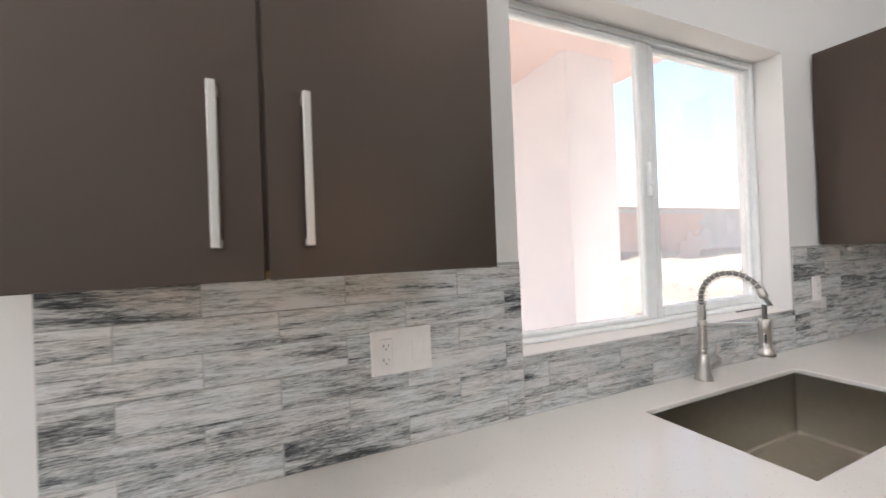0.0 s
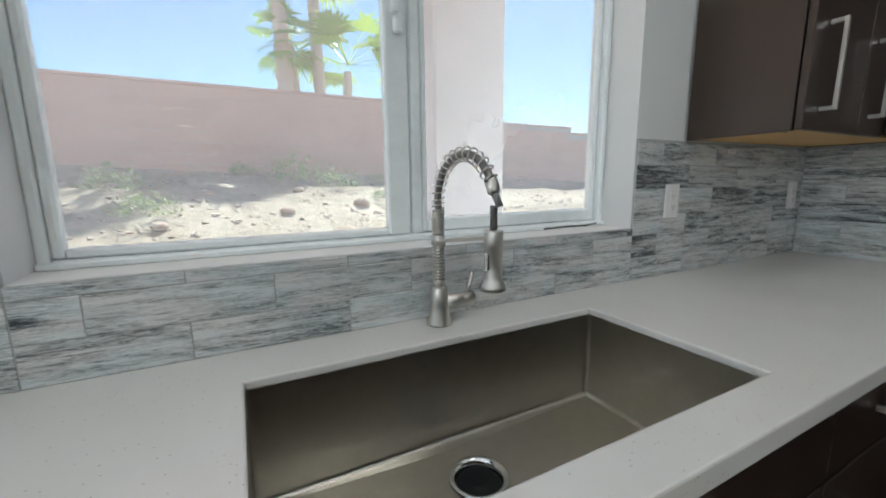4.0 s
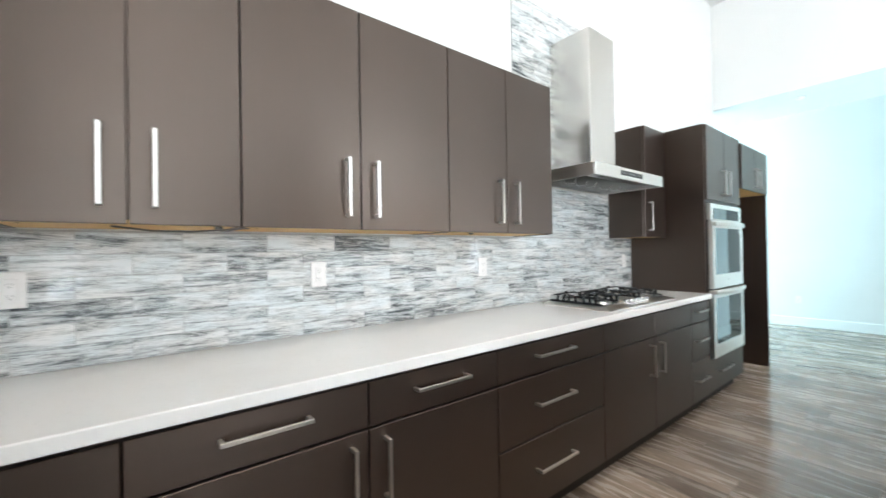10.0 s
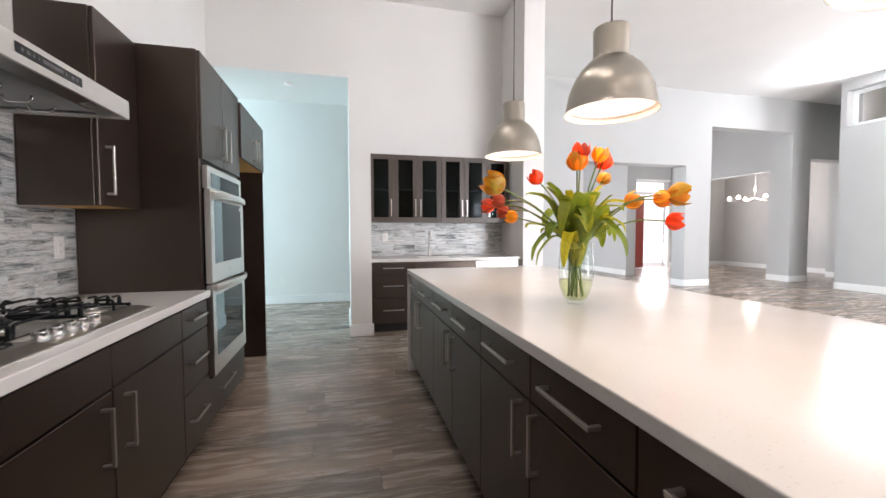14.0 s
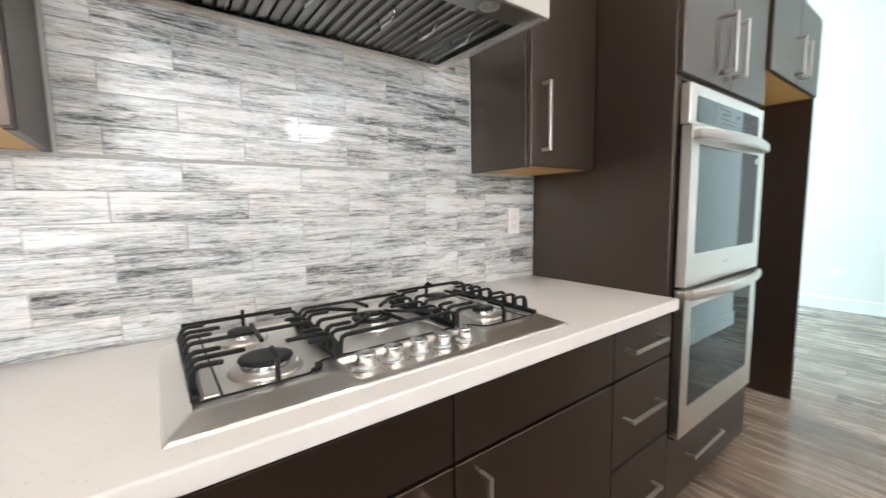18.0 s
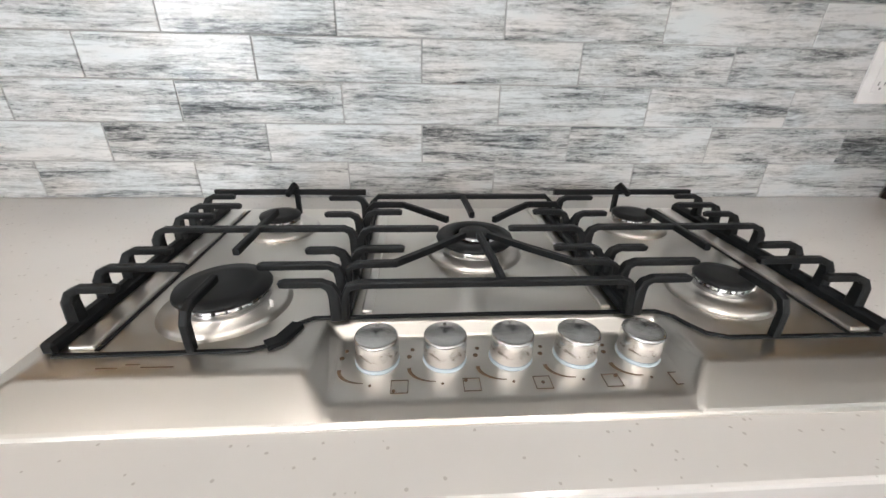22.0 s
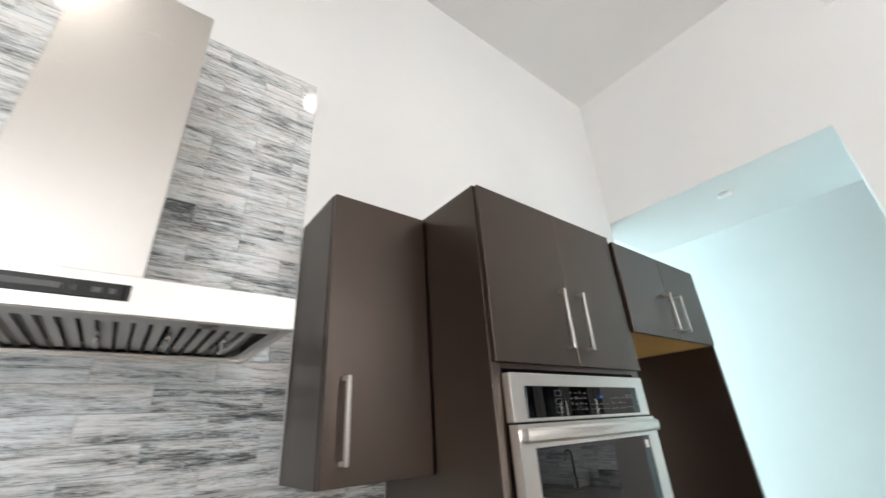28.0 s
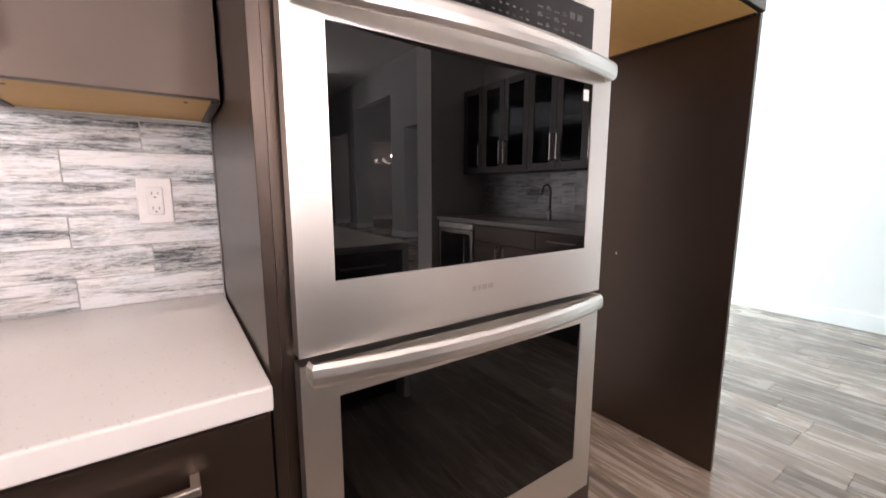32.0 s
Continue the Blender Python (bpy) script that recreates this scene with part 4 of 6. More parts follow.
for i in range(5):
    x, y = 0.3395 + 0.0641 * i, 0.084
    if i == 0:
        knob = mesh_of("knob", lathe(bmesh.new(), [(0.0185, 0.002), (0.0200, 0.003), (0.0204, 0.005), (0.0204, 0.026), (0.0202, 0.0275), (0.0195, 0.0286), (0.0185, 0.0290), (0.0175, 0.0291), (0.008, 0.0291), (0.0, 0.0291)], 48),
                       turned("spun_knob_metal", (0.68, 0.67, 0.66), 0.22, 0.8))
        skirt = mesh_of("knob_skirt", lathe(bmesh.new(), [(0.0212, 0.0), (0.0208, 0.002), (0.0185, 0.0025)], 40), plain("clear_skirt", (0.45, 0.52, 0.56), 0.15))
    kb = part("knob", knob, None, ck, at=(x, y, ZP))
    part("knob_skirt", skirt, None, kb)
    part("pointer", lathe(bmesh.new(), [(0.0018, 0.0), (0.0018, 0.0004)], 10, (0, 0.0145, 0.0290)), SLOT, kb)
    z = ZP + 0.0004
    arc = [(x - 0.034 + 0.024 * (1 - math.cos(a)), y - 0.014 - 0.017 * math.sin(a), z) for a in [radians(90) * k / 8 for k in range(9)]]
    part("heat_arc", sweep(bmesh.new(), arc, 0.0, section=[(-0.0012, -0.0004), (0.0012, -0.0004), (0.0012, 0.0004), (-0.0012, 0.0004)], taper=[1.5 - 1.2 * k / 8 for k in range(9)]), MARK, ck)
    for dx, dy, r in ((-0.034, 0.002, 0.0026), (-0.004, -0.034, 0.0014), (-0.031, 0.012, 0.0022)):
        part("heat_dot", lathe(bmesh.new(), [(r, -0.0002), (r, 0.0004)], 6, (x + dx, y + dy, z)), MARK, ck)
    cx, cy = x + 0.022, y - 0.036
    f = bmesh.new()
    rings = [[f.verts.new((cx + sx * q, cy + sy * q, z + dz)) for sx, sy in ((-1, -1), (1, -1), (1, 1), (-1, 1))] for q, dz in ((0.0078, -0.0003), (0.0078, 0.0003), (0.0071, 0.0003), (0.0071, -0.0003))]
    for k in range(4):
        for g in range(4):
            f.faces.new((rings[k][g], rings[k][(g + 1) % 4], rings[(k + 1) % 4][(g + 1) % 4], rings[(k + 1) % 4][g]))
    icon = part("burner_icon", f, MARK, ck)
    dot = ((-0.005, -0.005), (-0.005, 0.005), (0, 0), (0.005, 0.005), (0.005, -0.005))[i]
    part("icon_dot", lathe(bmesh.new(), [(0.0017, -0.0002), (0.0017, 0.0005)], 8, (cx + dot[0], cy + dot[1], z)), MARK, icon)
f = bmesh.new()
for k, (a, c) in enumerate(((0.10, 0.118), (0.122, 0.134), (0.137, 0.165))):
    bx(f, a, c, 0.066 + 0.004 * (k % 2), 0.0672 + 0.004 * (k % 2), ZT, ZT + 0.0005)
part("maker_mark", f, MARK, ck, "small engraved maker's mark")

# ---- range hood ----
HW, HD = 0.908, 0.512
hood = thing("range_hood", "stainless wall range hood with tall chimney and baffle filters", "range hood", pose(3.003, -1.823, 1.731, 0, 0, -90))
bm = box(0, HW, 0, 0.012, 0, 0.078, 0.002)
bx(bm, 0, 0.012, 0.012, HD, 0, 0.078, 0.001), bx(bm, HW - 0.012, HW, 0.012, HD, 0, 0.078, 0.001), bx(bm, 0.012, HW - 0.012, 0.012, HD, 0.066, 0.078), bx(bm, 0.012, HW - 0.012, HD - 0.02, HD, 0.004, 0.066)
can = part("canopy", bm, STEEL_H, hood)
bm = box(0.012, HW - 0.012, 0.012, 0.10, 0.010, 0.014)
bx(bm, 0.012, 0.03, 0.10, HD - 0.02, 0.010, 0.014), bx(bm, HW - 0.03, HW - 0.012, 0.10, HD - 0.02, 0.010, 0.014), bx(bm, 0.03, HW - 0.03, HD - 0.04, HD - 0.02, 0.010, 0.014)
part("underside_panel", bm, FILTER, can)
part("filter_tray", box(0.03, HW - 0.03, 0.10, HD - 0.04, 0.036, 0.040), IRON, can)
slat = None
for i in range(27):
    x = 0.045 + 0.0305 * i
    if slat is None:
        f = bmesh.new()
        sweep(f, [(0, 0.102, 0.016), (0, HD - 0.042, 0.016)], 0, section=[(-0.0115, -0.004), (-0.010, 0.003), (0.010, 0.003), (0.0115, -0.004), (0.009, 0.0045), (-0.009, 0.0045)])
        slat = mesh_of("slat", f, FILTER)
    part("slat", slat, None, can, at=(x, 0, 0))
for x in (0.11, 0.24, 0.35, 0.55, 0.68, 0.80):
    part("filter_handle", sweep(bmesh.new(), [(x, 0.20, 0.018), (x, 0.203, 0.0), (x, 0.215, -0.012), (x, 0.275, -0.012), (x, 0.287, 0.0), (x, 0.29, 0.018)], 0.0036, 8), CHROME, can)
for x in (0.16, 0.74):
    lit = part("hood_light", lathe(bmesh.new(), [(0.030, 0.0100), (0.029, 0.0060), (0.025, 0.0050), (0.023, 0.0085)], 28, (x, 0.055, 0)), FILTER, can, "small round hood light, off")
    part("lens", lathe(bmesh.new(), [(0.0235, 0.0095), (0.018, 0.0078), (0.0, 0.0072)], 24, (x, 0.055, 0)), LENS, lit)
bm = box(0.282, 0.604, 0.196, HD, 0.078, 1.072, 0.002)
part("chimney", bm, STEEL, hood)
pan = part("control_panel", box(0.300, 0.592, -0.002, 0.001, 0.026, 0.058, 0.001), BLACKGLASS, hood)
bm = bmesh.new()
for x0, x1 in ((0.319, 0.329), (0.340, 0.354), (0.366, 0.371), (0.387, 0.392), (0.507, 0.512), (0.535, 0.549), (0.560, 0.570)):
    bx(bm, x0, x1, -0.0026, -0.0018, 0.037, 0.047, 0.0002)
bx(bm, 0.404, 0.494, -0.0026, -0.0018, 0.037, 0.048)
part("buttons", bm, LEGEND, pan)

# ---- tall oven cabinet and double oven ----
FT = 2.895
YL, YR = -3.272, -4.109
w = YL - YR
tall = thing("oven_cabinet", "tall dark espresso cabinet housing the double oven", "cabinet", pose(FT, YL, 0, 0, 0, -90))
for x0, x1 in ((0, 0.019), (w - 0.019, w)):
    part("side_panel", box(x0, x1, 0.019, 0.62, 0.11, 2.282, 0.001), CAB, tall)
part("top_box", box(0.019, w - 0.019, 0.019, 0.62, 1.655, 2.281), CAB, tall)
part("drawer_box", box(0.019, w - 0.019, 0.05, 0.62, 0.11, 0.392), CAB, tall)
for x0, x1 in ((0.019, 0.040), (w - 0.045, w - 0.019)):
    part("filler_strip", box(x0, x1, 0.019, 0.05, 0.392, 1.655), CAB, tall)
part("back_panel", box(0.019, w - 0.019, 0.60, 0.62, 0.392, 1.655), CAB, tall)
part("toe_kick", box(0, w, 0.08, 0.10, 0, 0.11), CAB_IN, tall)
front(tall, "door", 0.004, w / 2, 1.668, 2.279, 0.358, 1.831, 0.214)
front(tall, "door", w / 2, w, 1.668, 2.279, 0.472, 1.831, 0.214)
front(tall, "drawer", 0.004, w, 0.112, 0.385, w / 2 - 0.10, 0.265, 0.30, False, mat=CAB_H)

OW = 0.752
ov = thing("double_oven", "stainless double wall oven with black glass doors", "oven", pose(2.890, -3.307, 0.382, 0, 0, -90))
part("chassis", box(0.01, OW - 0.01, 0.012, 0.50, 0.002, 1.240), IRON, ov)
bm = box(0, OW, -0.010, 0.02, 1.123, 1.257, 0.003, segs=2)
ctl = part("control_panel", bm, STEEL_H, ov)
part("glass_panel", box(0.058, OW - 0.068, -0.0125, -0.009, 1.132, 1.220, 0.001), BLACKGLASS, ctl)
bm = bmesh.new()
random.seed(4)
for x0, n, m in ((0.265, 4, 4), (0.50, 4, 3)):
    for i in range(n):
        for j in range(m):
            xx, zz = x0 + i * 0.025, 1.149 + j * 0.0165
            wide = random.uniform(0.010, 0.017)
            bx(bm, xx, xx + wide, -0.0132, -0.012, zz, zz + 0.0026)
            if (i + j) % 2:
                bx(bm, xx + 0.001, xx + wide * 0.7, -0.0132, -0.012, zz + 0.0042, zz + 0.0066)
for j in range(3):
    bx(bm, 0.190, 0.222, -0.0132, -0.012, 1.143 + j * 0.024, 1.1445 + j * 0.024), bx(bm, 0.190, 0.222, -0.0132, -0.012, 1.159 + j * 0.024, 1.1605 + j * 0.024)
    bx(bm, 0.19, 0.1915, -0.0132, -0.012, 1.143 + j * 0.024, 1.1605 + j * 0.024), bx(bm, 0.2205, 0.222, -0.0132, -0.012, 1.143 + j * 0.024, 1.1605 + j * 0.024)
for i in range(6):
    bx(bm, 0.378 + i * 0.018, 0.386 + i * 0.018, -0.0132, -0.012, 1.149, 1.1515), bx(bm, 0.378 + i * 0.018, 0.386 + i * 0.018, -0.0132, -0.012, 1.164, 1.1665)
for x in (0.60, 0.625):
    bx(bm, x, x + 0.016, -0.0132, -0.012, 1.152, 1.155), bx(bm, x, x + 0.016, -0.0132, -0.012, 1.182, 1.195)
tagged(part("key_legends", bm, LEGEND, ctl, "small grey touch-key legends"), kind="stuff")
tx = bpy.data.curves.new("clock_digits", "FONT")
tx.body, tx.size, tx.extrude, tx.align_x = "2:47", 0.0145, 0.0002, "CENTER"
tx.materials.append(DISPLAY)
ob = new("clock_digits", tx)
ob.parent, ob.matrix_basis = ctl, pose(0.437, -0.0134, 1.183, 90, 0, 0)


def oven_door(z0, z1, gz0, gz1, hz):
    gx0, gx1 = 0.061, OW - 0.068
    bm = bmesh.new()
    for a in ((0, gx0, z0, z1), (gx1, OW, z0, z1), (gx0, gx1, z0, gz0), (gx0, gx1, gz1, z1)):
        bx(bm, a[0], a[1], -0.020, 0.012, a[2], a[3])
    bmesh.ops.remove_doubles(bm, verts=bm.verts, dist=0.0001)
    d = part("oven_door", bm, STEEL_H, ov)
    part("door_glass", box(gx0 - 0.002, gx1 + 0.002, -0.0185, -0.006, gz0 - 0.002, gz1 + 0.002), BLACKGLASS, d, "black mirror glass")
    pts, n = [], 24
    for i in range(n + 1):
        u = i / n
        x = 0.018 + u * (OW - 0.036)
        bow = 1 - (2 * u - 1) ** 2
        pts.append((x, -0.036 - 0.036 * bow, hz))
    pts = [(0.018, -0.018, hz)] + pts + [(OW - 0.018, -0.018, hz)]
    part("door_handle", sweep(bmesh.new(), pts, 0, section=[(-0.006, -0.017), (0.003, -0.019), (0.008, -0.012), (0.009, 0.0), (0.008, 0.012), (0.003, 0.019), (-0.006, 0.017)]), STEEL_H, d, "bowed stainless bar handle")
    return d


d1 = oven_door(0.562, 1.118, 0.676, 1.057, 1.089)
oven_door(0.004, 0.549, 0.110, 0.485, 0.537)
part("energy_sticker", box(OW - 0.100, OW - 0.082, -0.0195, -0.0183, 1.018, 1.042), SWITCH, d1, "small white paper sticker")
bm = bmesh.new()
for k, (a, c) in enumerate(((0.335, 0.345), (0.348, 0.356), (0.359, 0.372), (0.375, 0.389))):
    bx(bm, a, c, -0.0206, -0.0198, 0.620, 0.630)
part("maker_mark", bm, NICKEL, d1, "small embossed maker's mark")
part("bottom_vent", box(0.0, OW, -0.004, 0.02, -0.006, 0.003, 0.001), IRON, ov)

# refrigerator bay: cabinet above, panel at its far side
w = 0.868
fr = thing("fridge_top_cabinet", "dark espresso cabinet over the empty refrigerator bay", "cabinet", pose(2.880, -4.109, 1.826, 0, 0, -90))
part("body", carcass(w, 0, 0.428, 0.63), CAB, fr)
part("underside", box(0.018, w - 0.018, 0.022, 0.633, 0.003, 0.0155), MAPLE, fr, "raw maple bottom panel")
front(fr, "door", 0.004, w / 2, 0, 0.428, 0.388, 0.132, 0.185)
front(fr, "door", w / 2, w, 0, 0.428, 0.506, 0.132, 0.185)
sp = solid("fridge_side_panel", box(2.896, XE + 0.004, -5.001, -4.980, 0, 2.254, 0.001), CAB, "tall dark espresso panel beside the empty refrigerator bay", "panel")
part("edge_band", box(2.8952, 2.8966, -5.0005, -4.9805, 0.001, 2.253), CAB, sp)
part("paint_chip", box(3.391, 3.397, -4.9802, -4.9796, 0.880, 0.892), SWITCH, sp, "tiny white chip in the veneer")
structure("wall_bay_back", box(XE, WE - 0.002, -4.980, -4.111, 0, 1.82), WALL, "white wall inside the refrigerator bay", "wall")

# ---- island ----
IX0, IX1, IY0, IY1 = 0.255, 1.572, -4.232, -0.42
bm = slab([IX0, IX1], [IY0, IY1], lambda i, j: True, 0.874, 0.914)
solid("island_worktop", bm, QUARTZ, "white quartz island worktop under three pendant lamps", "worktop")
solid("island_end_panel", box(IX0, IX1, IY0, IY0 + 0.04, 0, 0.8735, 0.003), QUARTZ, "white quartz waterfall end of the island", "worktop")
FI = 1.548
y = IY0 + 0.042
for w, kind in ((0.467, k) for k in "abababcc"):
    hxs = w - 0.058 if kind == "a" else 0.058
    fronts = [("drawer", 0, w, 0.712, 0.862, w / 2, 0.80, 0.25, False), ("door", 0, w, 0.112, 0.708, hxs, 0.60, 0.19)] if kind != "c" else stack(w)
    base(pose(FI, y, 0, 0, 0, 90), w, fronts, "dark espresso island cabinet with drawer and door" if kind != "c" else "dark espresso island cabinet with three drawers", 0.60, "island_cabinet", "island cabinets")
    y += w
solid("island_back_panel", box(0.56, 0.90, IY0 + 0.042, y - 0.002, 0, 0.873, 0.002), CAB, "dark espresso back panel of the island", "panel")

# ---- bar ----
upb = thing("glass_wall_cabinet", "dark wall cabinet with six glass doors above the bar", "cabinet", pose(1.806, -5.90, 1.372, 0, 0, 180))
w, h = 1.925, 0.88
bm = box(0, w, 0.021, 0.31, 0, 0.018)
bx(bm, 0, w, 0.021, 0.31, h - 0.018, h), bx(bm, 0, w, 0.300, 0.31, 0.018, h - 0.018)
for i in range(4):
    x = (w - 0.018) * i / 3
    bx(bm, x, x + 0.018, 0.021, 0.30, 0.018, h - 0.018)
bx(bm, 0.018, w - 0.018, 0.06, 0.30, 0.44, 0.455)
part("body", bm, CAB, upb)
dw = w / 6
for i in range(6):
    x0, x1 = i * dw + 0.0017, (i + 1) * dw - 0.0017
    bm = bmesh.new()
    for a in ((x0, x0 + 0.062, 0.002, h - 0.002), (x1 - 0.062, x1, 0.002, h - 0.002), (x0 + 0.062, x1 - 0.062, 0.002, 0.064), (x0 + 0.062, x1 - 0.062, h - 0.064, h - 0.002)):
        bx(bm, a[0], a[1], 0, 0.02, a[2], a[3], 0.0015)
    d = part("door", bm, stained("bar_door_veneer", (0.055, 0.038, 0.030), (0.095, 0.070, 0.056)) if i == 0 else BARVENEER, upb)
    if i == 0:
        BARVENEER = d.data.materials[0]
    part("pane", box(x0 + 0.058, x1 - 0.058, 0.008, 0.012, 0.058, h - 0.058), CABGLASS, d)
    pull(d, x1 - 0.032 if i in (0, 1, 3) else x0 + 0.032, 0.19, 0.22)
BARB = "dark espresso bar cabinet"
base(pose(1.806, -5.585, 0, 0, 0, 180), 0.545, stack(0.545, 0.25), BARB + " with three drawers", 0.60, "bar_cabinet", "bar cabinets")
w = 0.79
base(pose(1.261, -5.585, 0, 0, 0, 180), w, [("false_front", 0, w, 0.712, 0.862), ("door", 0, w / 2, 0.112, 0.708, w / 2 - 0.05, 0.56), ("door", w / 2, w, 0.112, 0.708, w / 2 + 0.05, 0.56)], BARB + " under the bar sink", 0.60, "bar_cabinet", "bar cabinets")
wc = thing("wine_cooler", "stainless-framed under-counter wine cooler with dark glass door", "cooler", pose(0.468, -5.585, 0, 0, 0, 180))
w = 0.60
part("body", box(0.004, w - 0.004, 0.03, 0.58, 0.02, 0.866), IRON, wc)
bm = bmesh.new()
for a in ((0.006, 0.05, 0.10, 0.80), (w - 0.05, w - 0.006, 0.10, 0.80), (0.05, w - 0.05, 0.10, 0.145), (0.05, w - 0.05, 0.755, 0.80)):
    bx(bm, a[0], a[1], -0.01, 0.028, a[2], a[3], 0.002)
d = part("door", bm, STEEL, wc)
part("door_glass", box(0.048, w - 0.048, -0.004, 0.02, 0.143, 0.757), BLACKGLASS, d)
part("door_handle", sweep(bmesh.new(), [(0.09, -0.01, 0.2), (0.09, -0.045, 0.205), (0.09, -0.045, 0.70), (0.09, -0.01, 0.705)], 0.009, 10), STEEL, d)
part("control_strip", box(0.006, w - 0.006, -0.01, 0.028, 0.806, 0.864, 0.002), STEEL_H, wc)
solid("bar_worktop", slab([-0.157, 1.807], [-6.212, -5.56], lambda i, j: True, 0.874, 0.914), QUARTZ, "white quartz bar worktop", "worktop")
bf = thing("bar_faucet", "slim brushed nickel gooseneck bar faucet", "faucet", pose(0.98, -6.08, 0.914))
part("base", lathe(bmesh.new(), [(0.0, 0), (0.024, 0), (0.022, 0.012), (0.017, 0.05), (0.015, 0.10), (0.011, 0.105)], 24), NICKEL, bf)
pts = [(0, 0, 0.10), (0, 0, 0.27)] + [(0, 0.06 - 0.06 * math.cos(radians(a)), 0.27 + 0.06 * math.sin(radians(a))) for a in range(15, 181, 15)] + [(0, 0.12, 0.24)]
part("spout", sweep(bmesh.new(), pts, 0.010, 12), NICKEL, bf)
part("lever", sweep(bmesh.new(), [(-0.015, 0, 0.07), (-0.04, 0, 0.08), (-0.055, 0, 0.12)], 0.005, 8), NICKEL, bf)
part("bar_sink_rim", box(-0.20, 0.20, 0.10, 0.42, 0.0, 0.0015), SINKSTEEL, bf)

# ---- pendants and recessed lights ----
SPUN = turned("spun_nickel", (0.37, 0.342, 0.295), 0.34, 0.65)


def pendant(x, y, z):
    t = thing("pendant_lamp", "brushed nickel dome pendant lamp, lit, over the island", "pendant lamp", pose(x, y, z), "island pendants")
    out = [(0.077, 0.376), (0.079, 0.370), (0.078, 0.246), (0.082, 0.238), (0.099, 0.226), (0.134, 0.190), (0.162, 0.147), (0.183, 0.094), (0.195, 0.036), (0.199, 0.012), (0.205, 0.0)]
    inn = [(0.202, 0.0005), (0.195, 0.014), (0.179, 0.093), (0.158, 0.145), (0.130, 0.187), (0.094, 0.223), (0.0, 0.234)]
    part("shade", lathe(bmesh.new(), [(0.012, 0.378)] + out, 56, cap=(True, False)), SPUN, t)
    part("lining", lathe(bmesh.new(), inn, 56, cap=(False, False)), LAMPWHITE, t, "white enamelled inside")
    part("diffuser", lathe(bmesh.new(), [(0.189, 0.030), (0.12, 0.027), (0.0, 0.026)], 48, cap=(False, False)), BULB, t, "glowing warm diffuser")
    part("cap", lathe(bmesh.new(), [(0.020, 0.376), (0.020, 0.386), (0.008, 0.392), (0.0045, 0.418)], 20), SLOT, t)
    part("cord", lathe(bmesh.new(), [(0.0038, 0.39), (0.0038, TOP - z - 0.02)], 8), SLOT, t, "thin black cord")
    part("canopy", lathe(bmesh.new(), [(0.0, TOP - z - 0.03), (0.055, TOP - z - 0.026), (0.062, TOP - z)], 28), NICKEL, t)
    d = bpy.data.lights.new("pendant_bulb", "AREA")
    d.shape, d.size, d.energy, d.color = "DISK", 0.32, 1.1, (1.0, 0.70, 0.44)
    new("pendant_bulb", d).matrix_world = look((x, y, z + 0.022), (x, y, 0))


for y in (-3.409, -2.334, -1.26):
    pendant(0.915, y, 1.792)


def downlight(x, y, z=TOP, lamp=0):
    t = thing("downlight", "round recessed ceiling light, lit", "ceiling light", pose(x, y, z - 0.012), "recessed lights")
    part("ring", lathe(bmesh.new(), [(0.068, 0.004), (0.085, 0.0), (0.092, 0.004), (0.093, 0.0115)], 36, cap=(False, False)), TRIM, t)
    part("diffuser", lathe(bmesh.new(), [(0.070, 0.003), (0.04, 0.002), (0.0, 0.002)], 32), DOWNGLOW, t)
    if lamp:
        d = bpy.data.lights.new("downlight_lamp", "AREA")
        d.shape, d.size, d.energy, d.color, d.spread = "DISK", 0.13, lamp, (1.0, 0.93, 0.85), radians(130)
        new("downlight_lamp", d).matrix_world = look((x, y, z - 0.02), (x, y, 0))


for x, y in ((2.1, 0.2), (2.1, -1.6), (2.1, -3.3), (0.4, 0.2)):
    downlight(x, y, lamp=1.7)
for x, y in ((-2.4, -1.6), (-4.6, -3.2), (-2.4, -4.8), (-6.5, -5.0)):
    downlight(x, y, lamp=3.0)
t = thing("smoke_detector", "round white smoke detector under the passage header", "detector", pose(2.745, -5.83, 3.03))
part("case", lathe(bmesh.new(), [(0.0, -0.028), (0.034, -0.027), (0.045, -0.018), (0.048, 0.0)], 32), SWITCH, t)

# ---- vase of tulips ----
va = thing("vase", "clear glass vase of water with stems in it", "vase", pose(1.078, -2.343, 0.914))
body = [(0.0, 0.002), (0.036, 0.0), (0.040, 0.003), (0.040, 0.010), (0.058, 0.035), (0.071, 0.07), (0.078, 0.11), (0.079, 0.16), (0.075, 0.22), (0.071, 0.285)]
part("glass", lathe(bmesh.new(), body + [(r - 0.003, z) for r, z in reversed(body[4:])] + [(0.036, 0.018), (0.0, 0.016)], 48), GLASS, va)
part("water", lathe(bmesh.new(), [(0.0, 0.0165), (0.035, 0.0185), (0.0545, 0.037), (0.0672, 0.071), (0.0743, 0.11), (0.0, 0.11)], 40), clear_pane("water", (0.88, 0.88, 0.68), 0.03), va)
STEM = plain("tulip_stem", (0.16, 0.24, 0.045), 0.5, sss=0.1)


